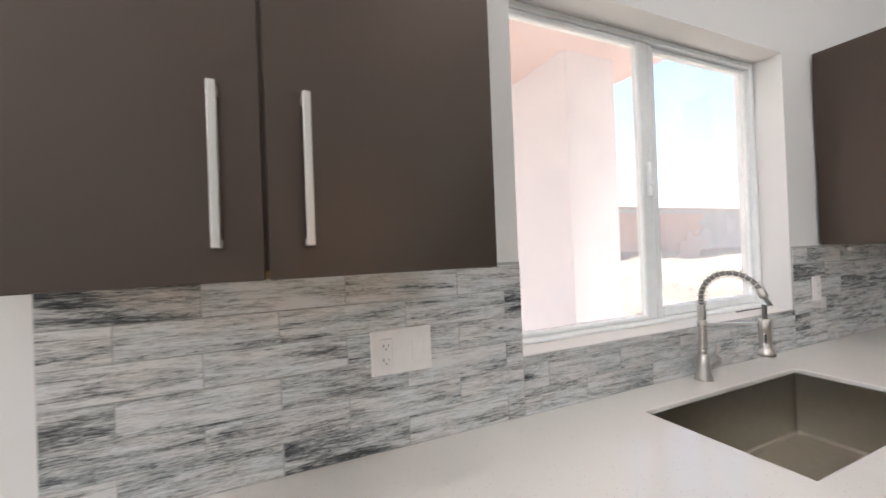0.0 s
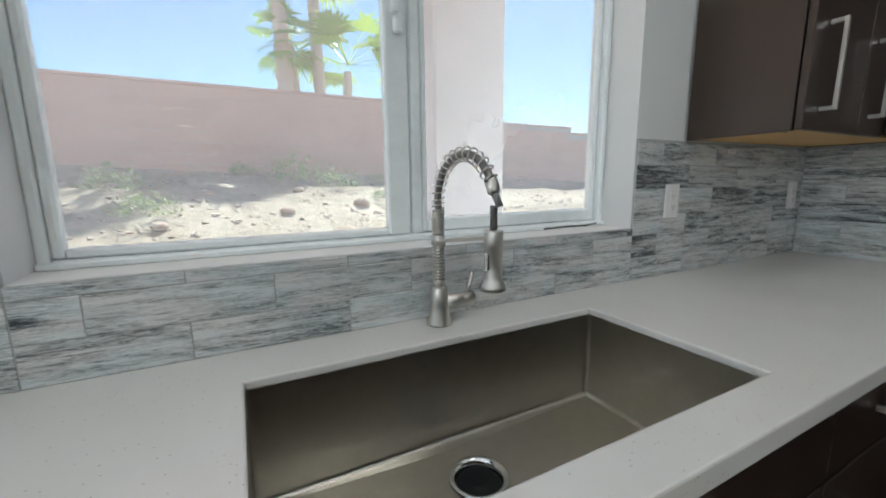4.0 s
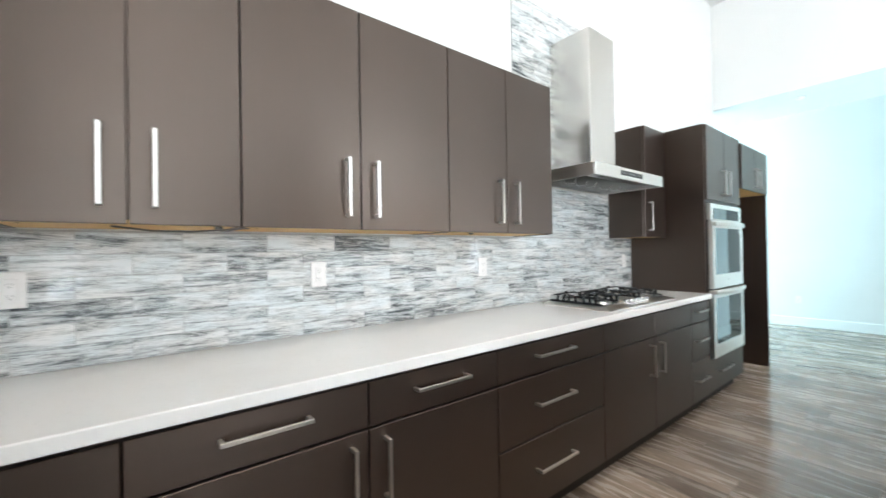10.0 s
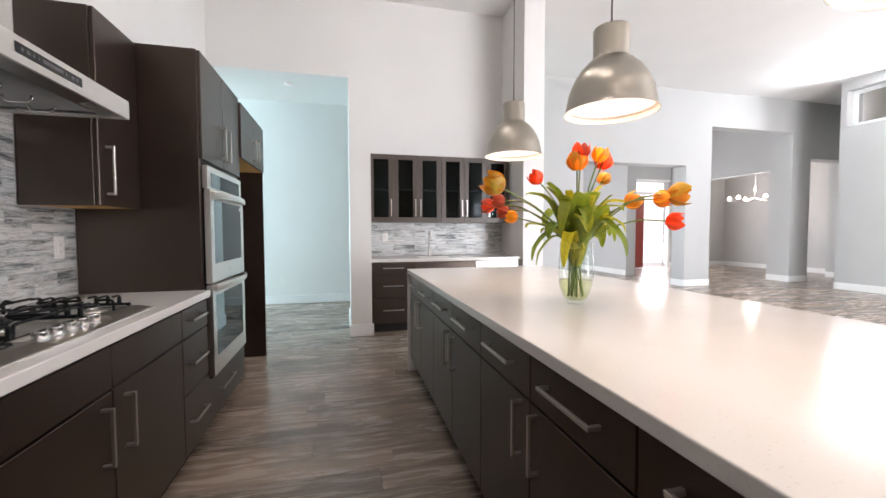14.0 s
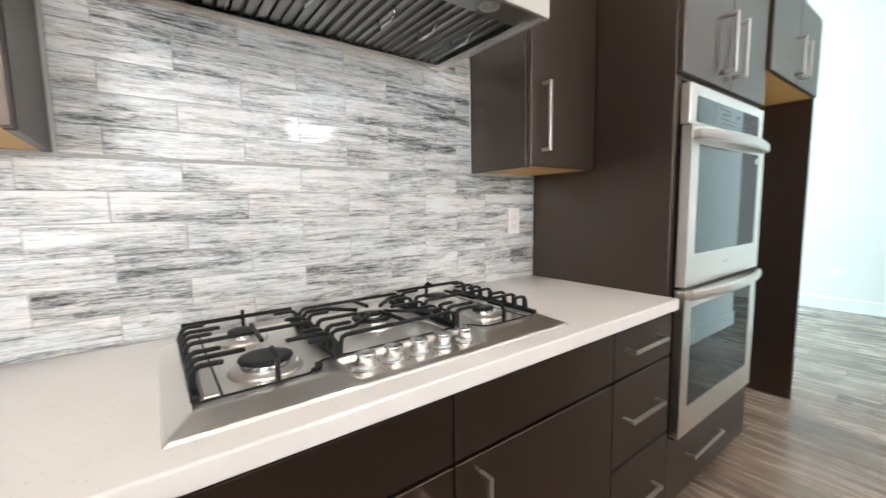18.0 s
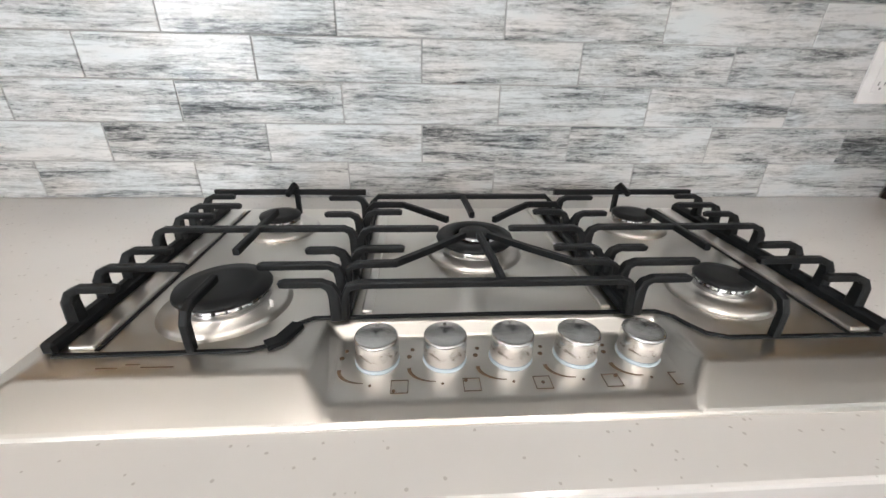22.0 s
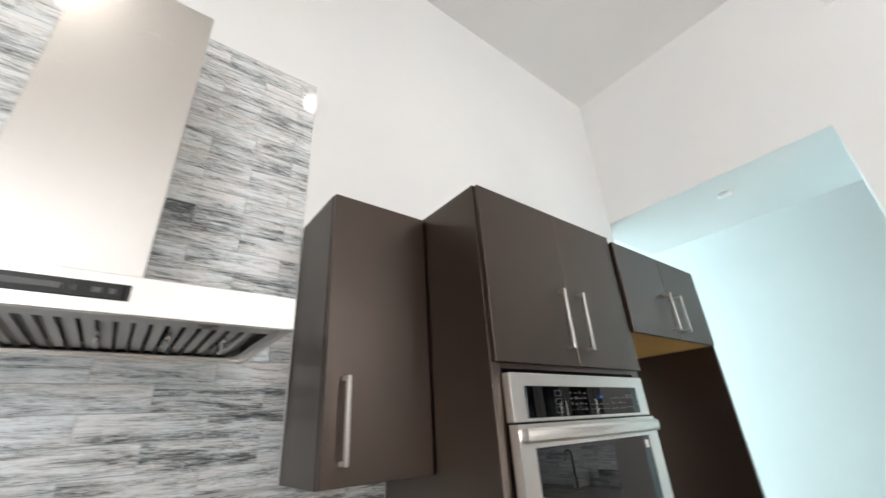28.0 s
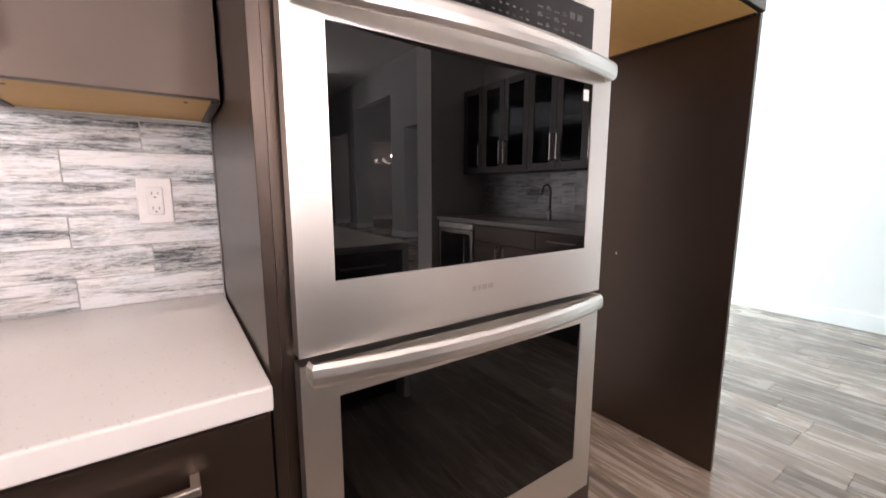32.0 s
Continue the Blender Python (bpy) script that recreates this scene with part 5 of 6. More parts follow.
def leaf_material(name, dark, light):
    m, n, l, b = shader(name)
    info = n.new("ShaderNodeObjectInfo")
    f = grain(n, l, coords(n, l, (60, 60, 4)), 2.0, 4, 0.6, info.outputs["Random"])
    l.new(mixed(n, l, ramp(n, l, f, (0.3, dark), (0.7, light)), ramp(n, l, info.outputs["Random"], (0, (0.55, 0.72, 0.8)), (0.5, (0.95, 1.0, 0.9)), (1, (1.9, 1.5, 0.7))), 1.0, "MULTIPLY"), b.inputs["Base Color"])
    setp(b, rough=0.42, sss=0.15)
    b.inputs["Subsurface Radius"].default_value = (0.02, 0.02, 0.005)
    thin, mix = n.new("ShaderNodeBsdfTranslucent"), n.new("ShaderNodeMixShader")
    l.new(b.inputs["Base Color"].links[0].from_socket, thin.inputs["Color"])
    mix.inputs["Fac"].default_value = 0.4
    l.new(b.outputs[0], mix.inputs[1])
    l.new(thin.outputs[0], mix.inputs[2])
    l.new(mix.outputs[0], n["Material Output"].inputs["Surface"])
    return m


LEAF = leaf_material("tulip_leaf", (0.22, 0.26, 0.016), (0.42, 0.43, 0.04))
PETALS = {"o": leaf_material("orange_petal", (0.72, 0.20, 0.012), (0.85, 0.38, 0.03)), "r": leaf_material("red_petal", (0.66, 0.045, 0.018), (0.80, 0.12, 0.04)), "y": leaf_material("yellow_petal", (0.80, 0.36, 0.02), (0.88, 0.52, 0.05))}


def petal(bm, r, h, a, flare):
    n, rows = 6, 7
    prev = None
    for j in range(rows):
        u = j / (rows - 1)
        half = 0.74 * r * math.sin(math.pi * min(0.999, 0.12 + 0.86 * u) ** 0.9) + 0.0015
        out = r * (0.34 + 1.08 * math.sin(u * 2.05)) * (1 - 0.50 * u) + flare * u * u * r
        row = []
        for i in range(n + 1):
            s = (i / n - 0.5) * 2
            x, y, z = out - 0.28 * half * s * s, s * half, u * h + 0.0015 * math.sin(9 * s + a)
            row.append(bm.verts.new((x * math.cos(a) - y * math.sin(a), x * math.sin(a) + y * math.cos(a), z)))
        if prev:
            for i in range(n):
                f = bm.faces.new((prev[i], prev[i + 1], row[i + 1], row[i]))
                f.smooth = True
        prev = row


def blade(points, width, curl=0.35):
    """A strap leaf, cupped along its middle."""
    bm = bmesh.new()
    pts, prev = [Vector(p) for p in points], None
    n = 24
    for j in range(n + 1):
        u = j / n * (len(pts) - 1)
        i = min(int(u), len(pts) - 2)
        k = u - i
        p = [pts[max(i - 1, 0)], pts[i], pts[i + 1], pts[min(i + 2, len(pts) - 1)]]
        c = 0.5 * (2 * p[1] + (p[2] - p[0]) * k + (2 * p[0] - 5 * p[1] + 4 * p[2] - p[3]) * k * k + (3 * p[1] - p[0] - 3 * p[2] + p[3]) * k ** 3)
        d = (p[2] - p[1]).normalized()
        side = d.cross(Vector((0, 0, 1))).normalized() if abs(d.z) < 0.97 else Vector((d.y, -d.x, 0.1)).normalized()
        up = side.cross(d)
        wd = width * math.sin(math.pi * (0.10 + 0.88 * j / n)) ** 0.8
        row = [bm.verts.new(c + side * wd * s + up * curl * wd * s * s) for s in (-1, -0.5, 0, 0.5, 1)]
        if prev:
            for a in range(4):
                f = bm.faces.new((prev[a], prev[a + 1], row[a + 1], row[a]))
                f.smooth = True
        prev = row
    return bm


# bloom offsets from the vase foot: along the island's diagonal, height, depth, colour, size
BLOOMS = ((-0.225, 0.515, -0.34, "o", 1.35), (-0.12, 0.55, -0.17, "r", 0.9), (-0.37, 0.463, -0.08, "r", 1.0), (-0.30, 0.48, -0.125, "r", 0.95), (-0.33, 0.44, 0.007, "r", 0.95), (-0.25, 0.40, -0.09, "y", 0.85),
          (0.008, 0.61, -0.035, "o", 1.3), (0.025, 0.66, -0.045, "r", 1.05), (0.087, 0.645, 0.0, "o", 1.0), (0.092, 0.62, 0.05, "r", 1.1), (0.075, 0.575, 0.20, "o", 0.9), (0.197, 0.455, 0.06, "o", 1.05),
          (0.31, 0.47, 0.0, "o", 1.0), (0.36, 0.485, 0.0, "o", 1.3), (0.355, 0.38, 0.04, "r", 1.05))
random.seed(11)
ax, dpth = Vector((-0.715, 0.70, 0)), Vector((-0.70, -0.715, 0))
for i, (s, h, d, col, size) in enumerate(BLOOMS):
    t = thing("tulip", {"o": "orange tulip on a curved green stem", "r": "red tulip on a curved green stem", "y": "yellow-orange tulip on a green stem"}[col] + " in the vase", "flower", pose(1.078, -2.343, 0.93), "tulips in the vase")
    a0 = random.uniform(0, 6.28)
    foot = Vector((0.035 * math.cos(a0), 0.035 * math.sin(a0), 0.02))
    head = ax * s + dpth * d + Vector((0, 0, h - 0.02))
    neck = (ax * s + dpth * d) * 0.14 + Vector((0, 0, 0.27))
    bend = (ax * s + dpth * d) * (0.62 if abs(s) > 0.25 else 0.5) + Vector((0, 0, 0.27 + (h - 0.27) * (0.80 if abs(s) > 0.25 else 0.55)))
    ctl_pts = [foot, neck, bend, head]
    pts = []
    for k in range(25):
        u = k / 24 * 3
        q = min(int(u), 2)
        f = u - q
        p = [ctl_pts[max(q - 1, 0)], ctl_pts[q], ctl_pts[q + 1], ctl_pts[min(q + 2, 3)]]
        pts.append(0.5 * (2 * p[1] + (p[2] - p[0]) * f + (2 * p[0] - 5 * p[1] + 4 * p[2] - p[3]) * f * f + (3 * p[1] - p[0] - 3 * p[2] + p[3]) * f ** 3))
    part("stem", sweep(bmesh.new(), pts, 0.0034, 8), STEM, t)
    td = (pts[-1] - pts[-3]).normalized()
    q = td.to_track_quat("Z", "Y").to_matrix().to_4x4()
    hd = part("bloom", lathe(bmesh.new(), [(0.0, -0.004), (0.006, 0.0), (0.009, 0.012), (0.004, 0.03), (0.0, 0.032)], 10), STEM, t, at=Matrix.Translation(pts[-1]) @ q)
    for k in range(6):
        bm = bmesh.new()
        petal(bm, 0.035 * size, (0.062 + 0.004 * (k % 2)) * size, k * 1.047 + a0, 0.10 + 0.25 * random.random() if k % 2 else 0.0)
        part("petal", bm, PETALS[col if k % 3 or col != "o" else "y"], hd)
for i in range(46):
    a = i * 2.399 + random.uniform(-0.2, 0.2)
    out, hgt = random.uniform(0.07, 0.25), random.uniform(0.30, 0.47)
    c, s = math.cos(a), math.sin(a)
    droop = random.choice((0.0, 0.02, -0.04, -0.09)) if out > 0.14 else 0.05
    pts = [(0.025 * c, 0.025 * s, 0.17), (0.052 * c, 0.052 * s, 0.27), (out * 0.6 * c, out * 0.6 * s, hgt), (out * c, out * s, hgt + droop + 0.02), (out * 1.12 * c, out * 1.12 * s, hgt + 1.6 * droop)]
    solid("tulip_leaf", blade(pts, random.uniform(0.024, 0.042)), LEAF, "long green tulip leaf arching from the vase", "leaf", pose(1.078, -2.343, 0.92), "tulip leaves")

# ---- glazed door and windows of the great room ----
def gridded(name, m, w, h, nx, nz, label, cat):
    t = thing(name, label, cat, m, kind="structure")
    bm = bmesh.new()
    for a in ((0, 0.07, 0, h), (w - 0.07, w, 0, h), (0.07, w - 0.07, 0, 0.09), (0.07, w - 0.07, h - 0.07, h)):
        bx(bm, a[0], a[1], 0, 0.05, a[2], a[3], 0.003)
    part("window_frame", bm, VINYL, t)
    for i in range(1, nx):
        x = w * i / nx
        part("glazing_bar", box(x - 0.026, x + 0.026, 0.005, 0.03, 0.09, h - 0.07), VINYL, t)
    for i in range(1, nz):
        z = 0.09 + (h - 0.16) * i / nz
        part("glazing_bar", box(0.07, w - 0.07, 0.006, 0.029, z - 0.020, z + 0.020), VINYL, t)
    return t


gridded("door_1", pose(-5.75, WN, 0), 3.80, 2.25, 8, 5, "white glazed patio door with small panes", "door")
gridded("window_2", pose(-8.0, WN, 3.0), 4.25, 1.0, 4, 1, "white high clerestory window", "window")
# invented window, out of view, round the entry room's fill lamp
gridded("unseen_window", pose(-0.32, -11.6, 0.8, 0, 0, 90), 2.2, 1.6, 4, 2, "unseen gridded window added to light the entry room", "window")
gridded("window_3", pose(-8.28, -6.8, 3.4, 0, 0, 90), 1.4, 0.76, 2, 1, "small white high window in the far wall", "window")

# ---- entry: open red door, transom ----
dr = thing("door_2", "dark red painted front door standing ajar in daylight", "door", pose(-7.36, -12.22, 0, 0, 0, 180), kind="structure")
bm = box(0, 0.50, 0, 0.045, 0.01, 2.44, 0.003)
part("leaf", bm, REDDOOR, dr)
for z0, z1 in ((0.25, 1.0), (1.15, 2.2)):
    part("panel", box(0.08, 0.42, -0.008, 0.0, z0, z1, 0.004), REDDOOR, dr)
bm = bmesh.new()
for a in ((-8.98, -8.88, 0, 2.50), (-7.37, -7.27, 0, 2.50)):
    bx(bm, a[0], a[1], -12.30, -12.275, a[2], a[3], 0.003)
bx(bm, -8.98, -7.27, -12.30, -12.275, 2.47, 2.60, 0.003), bx(bm, -8.98, -7.27, -12.30, -12.275, 2.95, 3.03, 0.003)
structure("trim", bm, TRIM, "white door casing round the entry", "trim")
solid("door_lever", sweep(bmesh.new(), [(-8.80, -12.28, 1.05), (-8.80, -12.22, 1.05), (-8.68, -12.21, 1.05)], 0.012, 8), NICKEL, "nickel lever beside the entry door", "handle")
structure("backdrop", box(-11.5, -5.0, -14.0, -13.9, -0.1, 4.2), glow("bright_porch", (1.0, 1.0, 1.0), 0.3), "bright daylight outside the front door", "backdrop")

ch = thing("chandelier", "small chandelier with glowing bulbs in the dining room", "chandelier", pose(-10.1, -10.2, 2.20))
part("stem", lathe(bmesh.new(), [(0.012, 0.0), (0.012, TOP - 2.20)], 8), NICKEL, ch)
for i in range(6):
    a = i * math.pi / 3
    c, s = math.cos(a), math.sin(a)
    arm = part("arm", sweep(bmesh.new(), [(0, 0, 0.05), (0.34 * c, 0.34 * s, -0.05), (0.64 * c, 0.64 * s, 0.0)], 0.01, 6), NICKEL, ch)
    part("bulb", lathe(bmesh.new(), [(0.0, 0.0), (0.05, 0.02), (0.06, 0.06), (0.03, 0.12), (0.0, 0.13)], 14, (0.64 * c, 0.64 * s, 0)), DOWNGLOW, arm)

cl = bpy.data.lights.new("chandelier_bulbs", "POINT")
cl.energy, cl.color, cl.shadow_soft_size = 15, (1.0, 0.9, 0.8), 0.1
new("chandelier_bulbs", cl).location = (-10.1, -10.2, 2.45)

# ---- patio, garden, wall, palms ----
STUCCO = paint("pale_stucco", (0.66, 0.62, 0.64), 0.9, 0.5, 60)
SOFFIT = paint("pink_stucco_soffit", (0.62, 0.42, 0.39), 0.9, 0.4, 60)


def gravel():
    m, n, l, b = shader("pale_gravel")
    v = coords(n, l)
    a, c = grain(n, l, v, 0.7, 5), grain(n, l, v, 9.0, 6, 0.7)
    f = maths(n, l, "ADD", maths(n, l, "MULTIPLY", a, 0.5), maths(n, l, "MULTIPLY", c, 0.5))
    l.new(ramp(n, l, f, (0.34, (0.17, 0.13, 0.09)), (0.5, (0.34, 0.28, 0.205)), (0.64, (0.46, 0.40, 0.315))), b.inputs["Base Color"])
    setp(b, rough=0.95)
    bumped(n, l, b, c, 0.8, 0.05)
    return m


bm = bmesh.new()
GX = [-300, -60, -20] + [-8 + 0.4 * i for i in range(62)] + [24, 60, 300]
GY = [1.46, 3.0, 4.2] + [4.5 + 0.3 * i for i in range(22)] + [14, 30, 120, 900]
rows = []
for y in GY:
    row = []
    for x in GX:
        k = min(1, max(0, (y - 4.2) / 4.9))
        z = -0.06 + 1.62 * (k ** 0.8) - 0.035 * max(0, min(12, x)) * k
        if 4.3 < y < 11:
            z += 0.10 * noise.noise((x * 0.7, y * 0.7, 0)) + 0.04 * noise.noise((x * 2.3, y * 2.3, 3))
        row.append(bm.verts.new((x, y, z)))
    rows.append(row)
for a, c in zip(rows, rows[1:]):
    for i in range(len(GX) - 1):
        bm.faces.new((a[i], a[i + 1], c[i + 1], c[i])).smooth = True
structure("ground", bm, gravel(), "sloping pale gravel yard", "ground")
structure("patio_slab", box(-6, 4.2, WN + 0.2, 4.1, -0.10, -0.02), plain("concrete", (0.42, 0.40, 0.38), 0.9), "concrete patio slab", "pavement")
pc = thing("patio_cover", "pale stucco patio cover on a square post", "patio cover", pose(2.60, 3.0, -0.02))
part("post", box(-0.25, 0.25, -0.42, 0.42, 0, 2.93, 0.01), STUCCO, pc)
sf = part("roof", box(-9.0, 0.66, -1.55, 1.17, 2.92, 3.25, 0.01), SOFFIT, pc, "pinkish stucco roof slab")
part("roof_light", lathe(bmesh.new(), [(0.085, 2.918), (0.08, 2.912), (0.0, 2.912)], 28, (-0.70, 0.36, 0)), SWITCH, sf)
for x, y, s in ((2.55, 5.7, 0.20), (1.2, 5.2, 0.09), (1.9, 6.6, 0.12), (3.1, 6.9, 0.14), (0.4, 6.2, 0.10), (2.2, 7.6, 0.10), (0.9, 7.4, 0.13), (3.6, 5.9, 0.08)):
    bm = bmesh.new()
    bmesh.ops.create_icosphere(bm, subdivisions=2, radius=s)
    for v in bm.verts:
        v.co *= 1 + 0.35 * noise.noise(v.co * 6 + Vector((x, y, 0)))
        v.co.z *= 0.6
    k = min(1, max(0, (y - 4.2) / 4.9))
    solid("rock", bm, plain("rock_stone", (0.34, 0.25, 0.19), 0.9) if x == 2.55 else ROCK, "rough reddish garden rock", "rock", pose(x, y, -0.04 + 1.62 * k ** 0.8 - 0.035 * x * k), "garden rocks")
    if x == 2.55:
        ROCK = bpy.data.materials["rock_stone"]

# pebbles strewn over the slope
random.seed(8)
ico = bmesh.new()
bmesh.ops.create_icosphere(ico, subdivisions=1, radius=1.0)
ico_v, ico_f = [v.co.copy() for v in ico.verts], [[v.index for v in f.verts] for f in ico.faces]
ico.free()
peb_v, peb_f = [], []
for i in range(1500):
    x, y = random.uniform(-1.6, 9.0), random.uniform(4.3, 9.0)
    k = min(1, max(0, (y - 4.2) / 4.9))
    z = -0.06 + 1.62 * k ** 0.8 - 0.035 * max(0, x) * k + 0.10 * noise.noise((x * 0.7, y * 0.7, 0)) + 0.04 * noise.noise((x * 2.3, y * 2.3, 3))
    a = random.choice((0.014, 0.02, 0.028, 0.045))
    e, n = Vector((a * random.uniform(0.7, 1.4), a * random.uniform(0.7, 1.4), a * random.uniform(0.4, 0.8))), len(peb_v)
    peb_v += [(x + v.x * e.x, y + v.y * e.y, z + v.z * e.z) for v in ico_v]
    peb_f += [[n + q for q in f] for f in ico_f]


def pebble_material():
    m, n, l, b = shader("pale_pebble")
    one = n.new("ShaderNodeNewGeometry").outputs["Random Per Island"]
    l.new(ramp(n, l, one, (0.0, (0.22, 0.15, 0.11)), (0.45, (0.42, 0.33, 0.27)), (0.8, (0.55, 0.47, 0.40)), (1.0, (0.30, 0.20, 0.16))), b.inputs["Base Color"])
    setp(b, rough=0.9)
    return m


me = bpy.data.meshes.new("pebbles")
me.from_pydata(peb_v, [], peb_f)
me.materials.append(pebble_material())
tagged(new("pebbles", me), "pale and reddish pebbles strewn over the gravel slope", "pebbles", kind="stuff")

SHRUB = leaf_material("shrub_leaf", (0.24, 0.28, 0.10), (0.38, 0.42, 0.18))
random.seed(5)
for x, y, s in ((2.3, 8.3, 0.62), (2.95, 7.9, 0.42), (3.9, 8.2, 0.30), (0.2, 6.6, 0.40), (3.55, 7.2, 0.22), (-0.3, 7.6, 0.45), (1.4, 8.7, 0.3)):
    bm = bmesh.new()
    for i in range(420):
        a, e = random.uniform(0, 6.28), math.acos(random.random())
        r = s * random.uniform(0.55, 1.0) * (1 + 0.25 * math.sin(3 * a + x))
        p = Vector((r * math.sin(e) * math.cos(a), r * math.sin(e) * math.sin(a), 0.75 * r * math.cos(e)))
        d = Vector((random.uniform(-1, 1), random.uniform(-1, 1), random.uniform(0, 1))).normalized() * s * 0.13
        o = d.cross(Vector((random.uniform(-1, 1), random.uniform(-1, 1), random.uniform(-1, 1)))).normalized() * s * 0.028
        bm.faces.new([bm.verts.new(q) for q in (p - o, p + d * 0.6 - o * 0.8, p + d, p + o)])
    k = min(1, max(0, (y - 4.2) / 4.9))
    solid("shrub", bm, SHRUB, "low pale green desert shrub", "shrub", pose(x, y, -0.06 + 1.62 * k ** 0.8 - 0.035 * x * k), "desert shrubs")

def block_material():
    m, n, l, b = shader("pink_concrete_block")
    info = n.new("ShaderNodeObjectInfo")
    v = coords(n, l)
    f = grain(n, l, v, 22, 5, 0.6, info.outputs["Random"])
    c = ramp(n, l, f, (0.3, (0.47, 0.295, 0.25)), (0.7, (0.58, 0.38, 0.325)))
    l.new(mixed(n, l, c, ramp(n, l, info.outputs["Random"], (0, 0.95), (1, 1.05)), 1.0, "MULTIPLY"), b.inputs["Base Color"])
    setp(b, rough=0.95)
    bumped(n, l, b, f, 0.4, 0.01)
    return m


BLOCK = block_material()
gw = thing("garden_wall", "pink concrete block wall along the yard", "wall", pose(0, 9.15, 0), kind="structure")
core = box(-14, 6.6, 0.03, 0.19, 0.3, 3.00)
bx(core, 6.6, 9.97, 0.03, 0.19, 0.3, 2.68), bx(core, 9.97, 26, 0.03, 0.19, 0.3, 2.535)
part("core", core, GROUT, gw)
for x0, x1, z in ((-14, 6.6, 3.0), (6.6, 9.97, 2.68), (9.97, 26, 2.535)):
    part("cap", box(x0, x1, -0.01, 0.22, z, z + 0.06, 0.008), BLOCK, gw)
blk = mesh_of("block", box(-0.2985, 0.2985, 0.012, 0.05, 0.004, 0.196, 0.003), BLOCK)
for j in range(11):
    z = 0.80 + 0.2 * j
    for i in range(27):
        x = -1.8 + 0.6 * i + (0.3 if j % 2 else 0)
        if z + 0.2 > (3.001 if x < 6.4 else 2.681 if x < 9.8 else 2.536):
            continue
        part("block", blk, None, gw, at=(x, 0, z))

BARK = plain("palm_bark", (0.60, 0.45, 0.38), 0.95)
FROND = leaf_material("palm_frond", (0.36, 0.43, 0.05), (0.56, 0.60, 0.12))


def palm(x, y, h, seed, r=0.20, size=1.0, low=-0.9):
    random.seed(seed)
    t = thing("palm_tree", "tall fan palm with a rough trunk behind the wall", "tree", pose(x, y, 1.4), "fan palms")
    bm = bmesh.new()
    prof = []
    for k in range(int(h / 0.16)):
        z = k * 0.16
        rr = r * (1.0 - 0.25 * z / h) * random.uniform(0.92, 1.1)
        prof += [(rr * 0.93, z), (rr * 1.05, z + 0.10)]
    lathe(bm, prof, 12)
    for v in bm.verts:
        v.co.x += 0.15 * math.sin(v.co.z / h * 2 + seed)
    part("trunk", bm, BARK, t)
    bm = bmesh.new()
    top = Vector((0.15 * math.sin(2 + seed), 0, h))
    for i in range(30):
        a, e = random.uniform(0, 6.28), random.uniform(low, 1.15)
        d = Vector((math.cos(a) * math.cos(e), math.sin(a) * math.cos(e), math.sin(e)))
        stalk = random.uniform(0.5, 0.9) * size
        hub = top + d * stalk
        side = d.cross(Vector((0, 0, 1))).normalized()
        up = side.cross(d)
        q = [top, top + side * 0.03, hub + side * 0.02, hub - side * 0.02]
        bm.faces.new([bm.verts.new(p) for p in q])
        for k in range(15):
            b2 = radians(-75 + 150 * k / 14)
            ray = (d * math.cos(b2) + side * math.sin(b2)).normalized()
            ln = random.uniform(0.55, 0.8) * size
            wv = ray.cross(up).normalized() * 0.034 * size
            tip = hub + ray * ln + Vector((0, 0, -0.28 * ln * ln - 0.1 * random.random()))
            midp = hub + ray * ln * 0.55 + Vector((0, 0, -0.03))
            bm.faces.new([bm.verts.new(p) for p in (hub, midp + wv, tip, midp - wv)])
    part("crown", bm, FROND, t)


for a in ((2.60, 13.0, 7.4, 1, 0.25), (3.08, 13.3, 3.9, 2, 0.16, 0.85), (3.80, 13.0, 6.2, 3, 0.19, 1.1), (4.62, 13.0, 3.35, 4, 0.16, 1.35, -0.1)):
    palm(*a)

# ---- tiled splashes: each tile a piece ----
RZ, TL = 0.0752, 0.3015
TILES = {}


def tile_mesh(w, h):
    key = (round(w, 3), round(h, 3))
    if key not in TILES:
        TILES[key] = mesh_of("tile", box(-key[0] / 2, key[0] / 2, 0, 0.008, -key[1] / 2, key[1] / 2, 0.0008), TILE)
    return TILES[key]


def tiled(name, label, origin, rz, fields, shift):
    """fields: (u0, u1, v0, v1) along the wall and in height; tiles in running bond."""
    g = bmesh.new()
    for u0, u1, v0, v1 in fields:
        bx(g, u0, u1, 0.0016, 0.0085, v0, v1)
    random.seed(31)
    wall = structure(name, g, GROUT, label, "backsplash")
    wall.matrix_basis = pose(*origin, 0, 0, rz)
    for u0, u1, v0, v1 in fields:
        for j in range(int((v1 - 0.914) / RZ) + 1):
            z0, z1 = max(v0, 0.914 + j * RZ), min(v1, 0.914 + (j + 1) * RZ)
            if z1 - z0 < 0.012:
                continue
            k = math.floor((u0 - shift - (TL / 2 if j % 2 == 0 else 0)) / TL)
            a = shift + (TL / 2 if j % 2 == 0 else 0) + k * TL
            while a < u1:
                x0, x1 = max(a, u0), min(a + TL, u1)
                if x1 - x0 > 0.012:
                    ob = new("tile", tile_mesh(x1 - x0 - 0.0022, z1 - z0 - 0.0022))
                    ob.parent, ob.matrix_basis = wall, pose((x0 + x1) / 2, random.uniform(-0.0002, 0.0002), (z0 + z1) / 2, random.gauss(0, 0.30), 0, random.gauss(0, 0.14))
                a += TL
    return wall


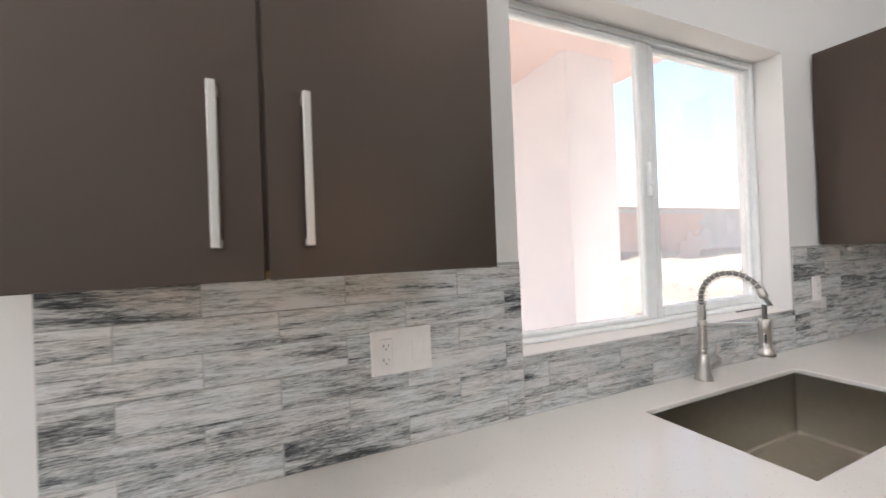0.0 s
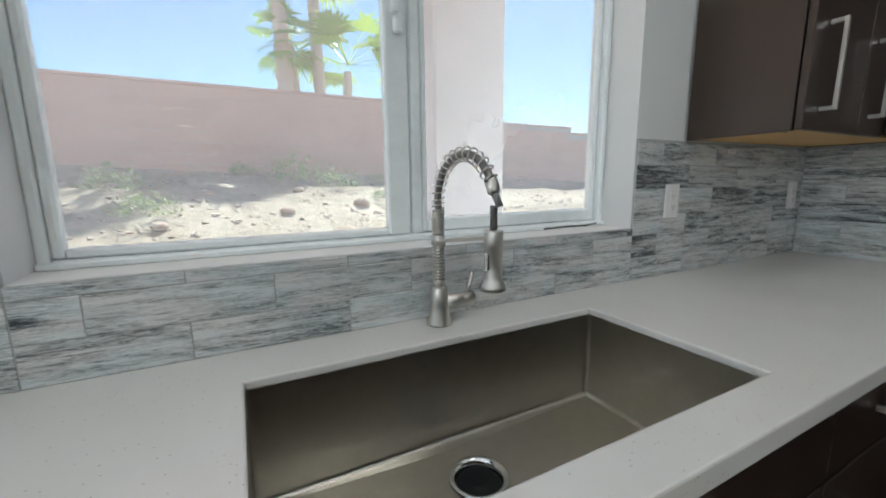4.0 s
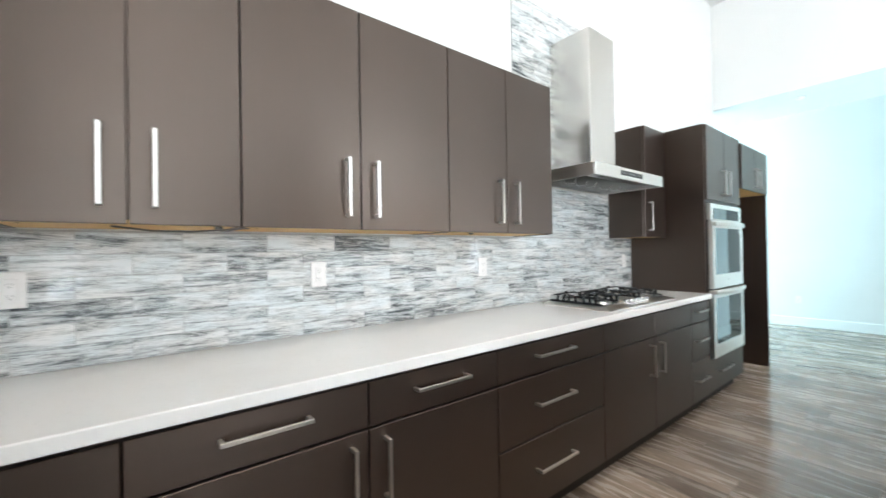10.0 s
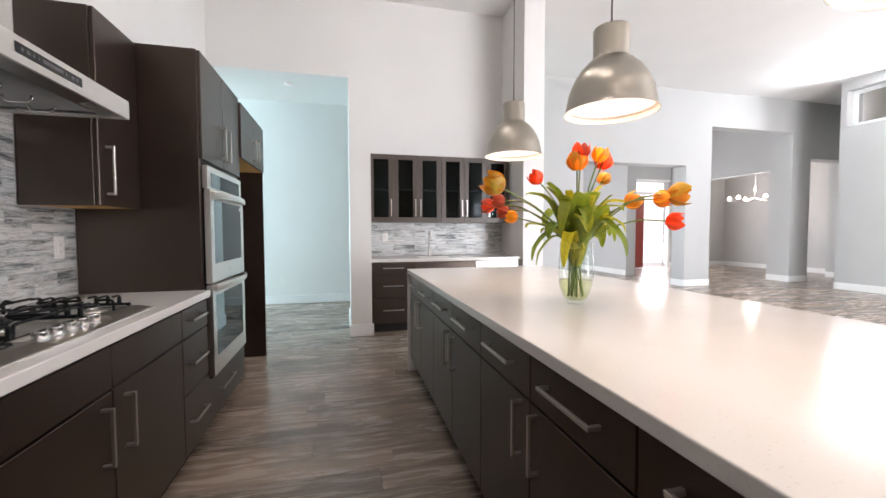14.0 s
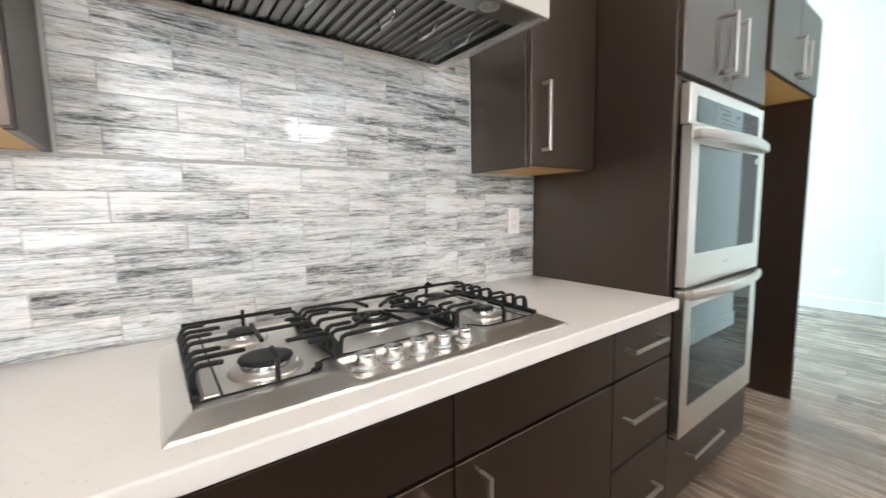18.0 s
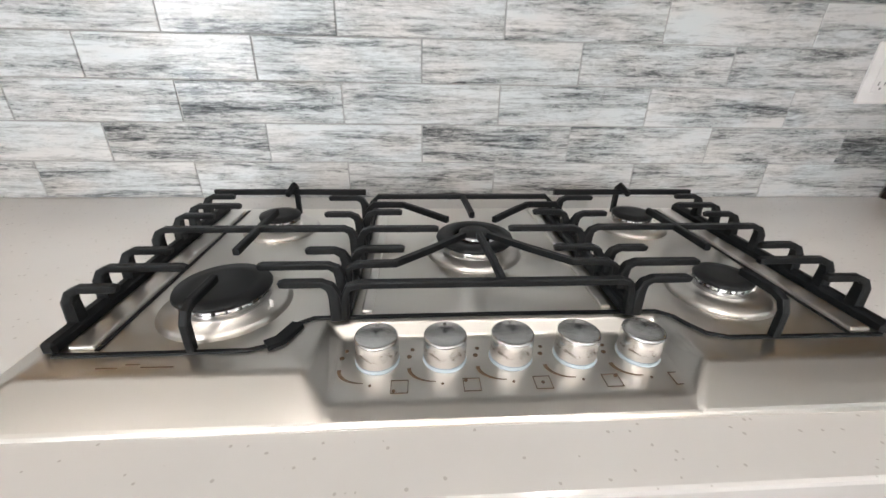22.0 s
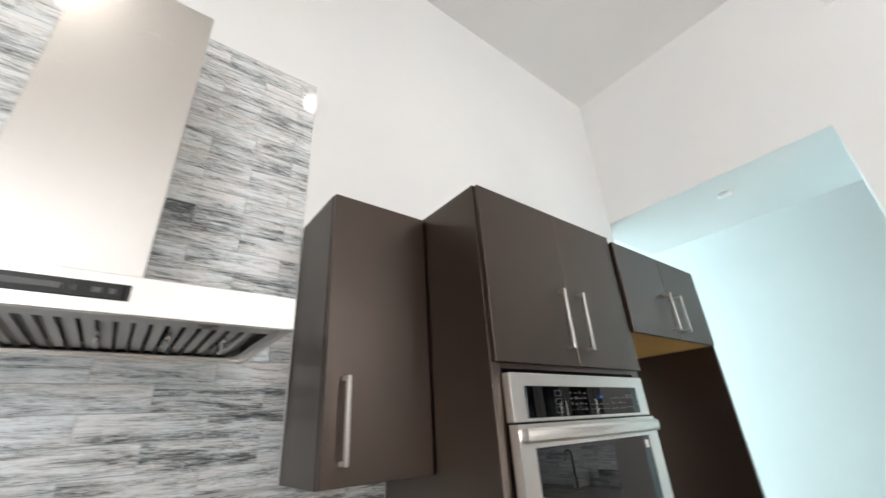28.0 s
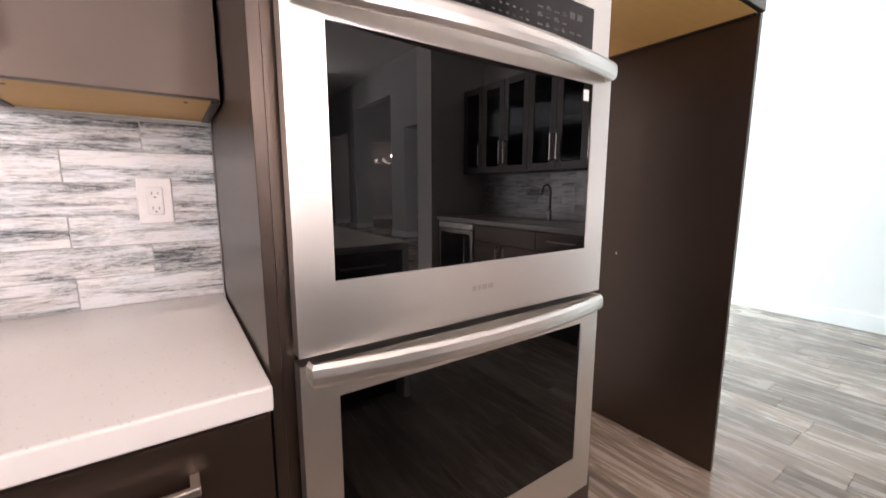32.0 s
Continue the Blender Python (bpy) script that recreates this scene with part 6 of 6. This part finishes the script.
tiled("backsplash_east", "glossy grey streaked glass tiles behind the cooktop", (XE, 0, 0), -90,
      [(-YN, 3.270, 0.9145, 1.372), (1.683, 2.888, 1.372, 3.050)], 2.214)
tiled("backsplash_north", "glossy grey streaked glass tiles round the window", (0, YN, 0), 0,
      [(-0.146, WX0 - 0.002, 0.9145, 1.372), (WX0 - 0.002, WX1 + 0.002, 0.9145, 1.088), (WX1 + 0.002, XE, 0.9145, 1.372)], 0.12)
tiled("backsplash_bar", "glossy grey streaked glass tiles behind the bar", (0, -6.211, 0), 180,
      [(-1.808, 0.157, 0.9145, 1.372)], 0.05)

# ---- floor planks: those along the kitchen walk each a piece, the rest joined ----
floor_ob = bpy.data.objects["floor"]
PW, PL = 0.18, 1.22
pl = mesh_of("plank", box(-PL / 2 + 0.0006, PL / 2 - 0.0006, -PW / 2 + 0.0005, PW / 2 - 0.0005, -0.012, 0.0, 0.0007), PLANK)
random.seed(21)
rest_v, rest_f = [], []
for j in range(-76, 7):
    y = j * PW
    off = random.uniform(0, PL)
    for i in range(-12, 8):
        x = i * PL + off
        if x + PL / 2 > 8 or x - PL / 2 < -14 or y + PW / 2 > WN + 0.04:
            continue
        if -7.9 < y < 0.7 and 1.2 < x + PL / 2 and x - PL / 2 < 3.4:
            part("plank", pl, None, floor_ob, at=(x, y, 0))
        else:
            x0, x1, y0, y1 = x - PL / 2 + 0.0006, x + PL / 2 - 0.0006, y - PW / 2 + 0.0005, y + PW / 2 - 0.0005
            n = len(rest_v)
            rest_v += [(x0, y0, -0.012), (x1, y0, -0.012), (x1, y1, -0.012), (x0, y1, -0.012), (x0, y0, 0), (x1, y0, 0), (x1, y1, 0), (x0, y1, 0)]
            rest_f += [[n + q for q in f] for f in ((4, 5, 6, 7), (0, 1, 5, 4), (1, 2, 6, 5), (2, 3, 7, 6), (3, 0, 4, 7))]
me = bpy.data.meshes.new("far_planks")
me.from_pydata(rest_v, [], rest_f)
me.materials.append(PLANKS)
tagged(part("far_planks", me, None, floor_ob), kind="stuff")
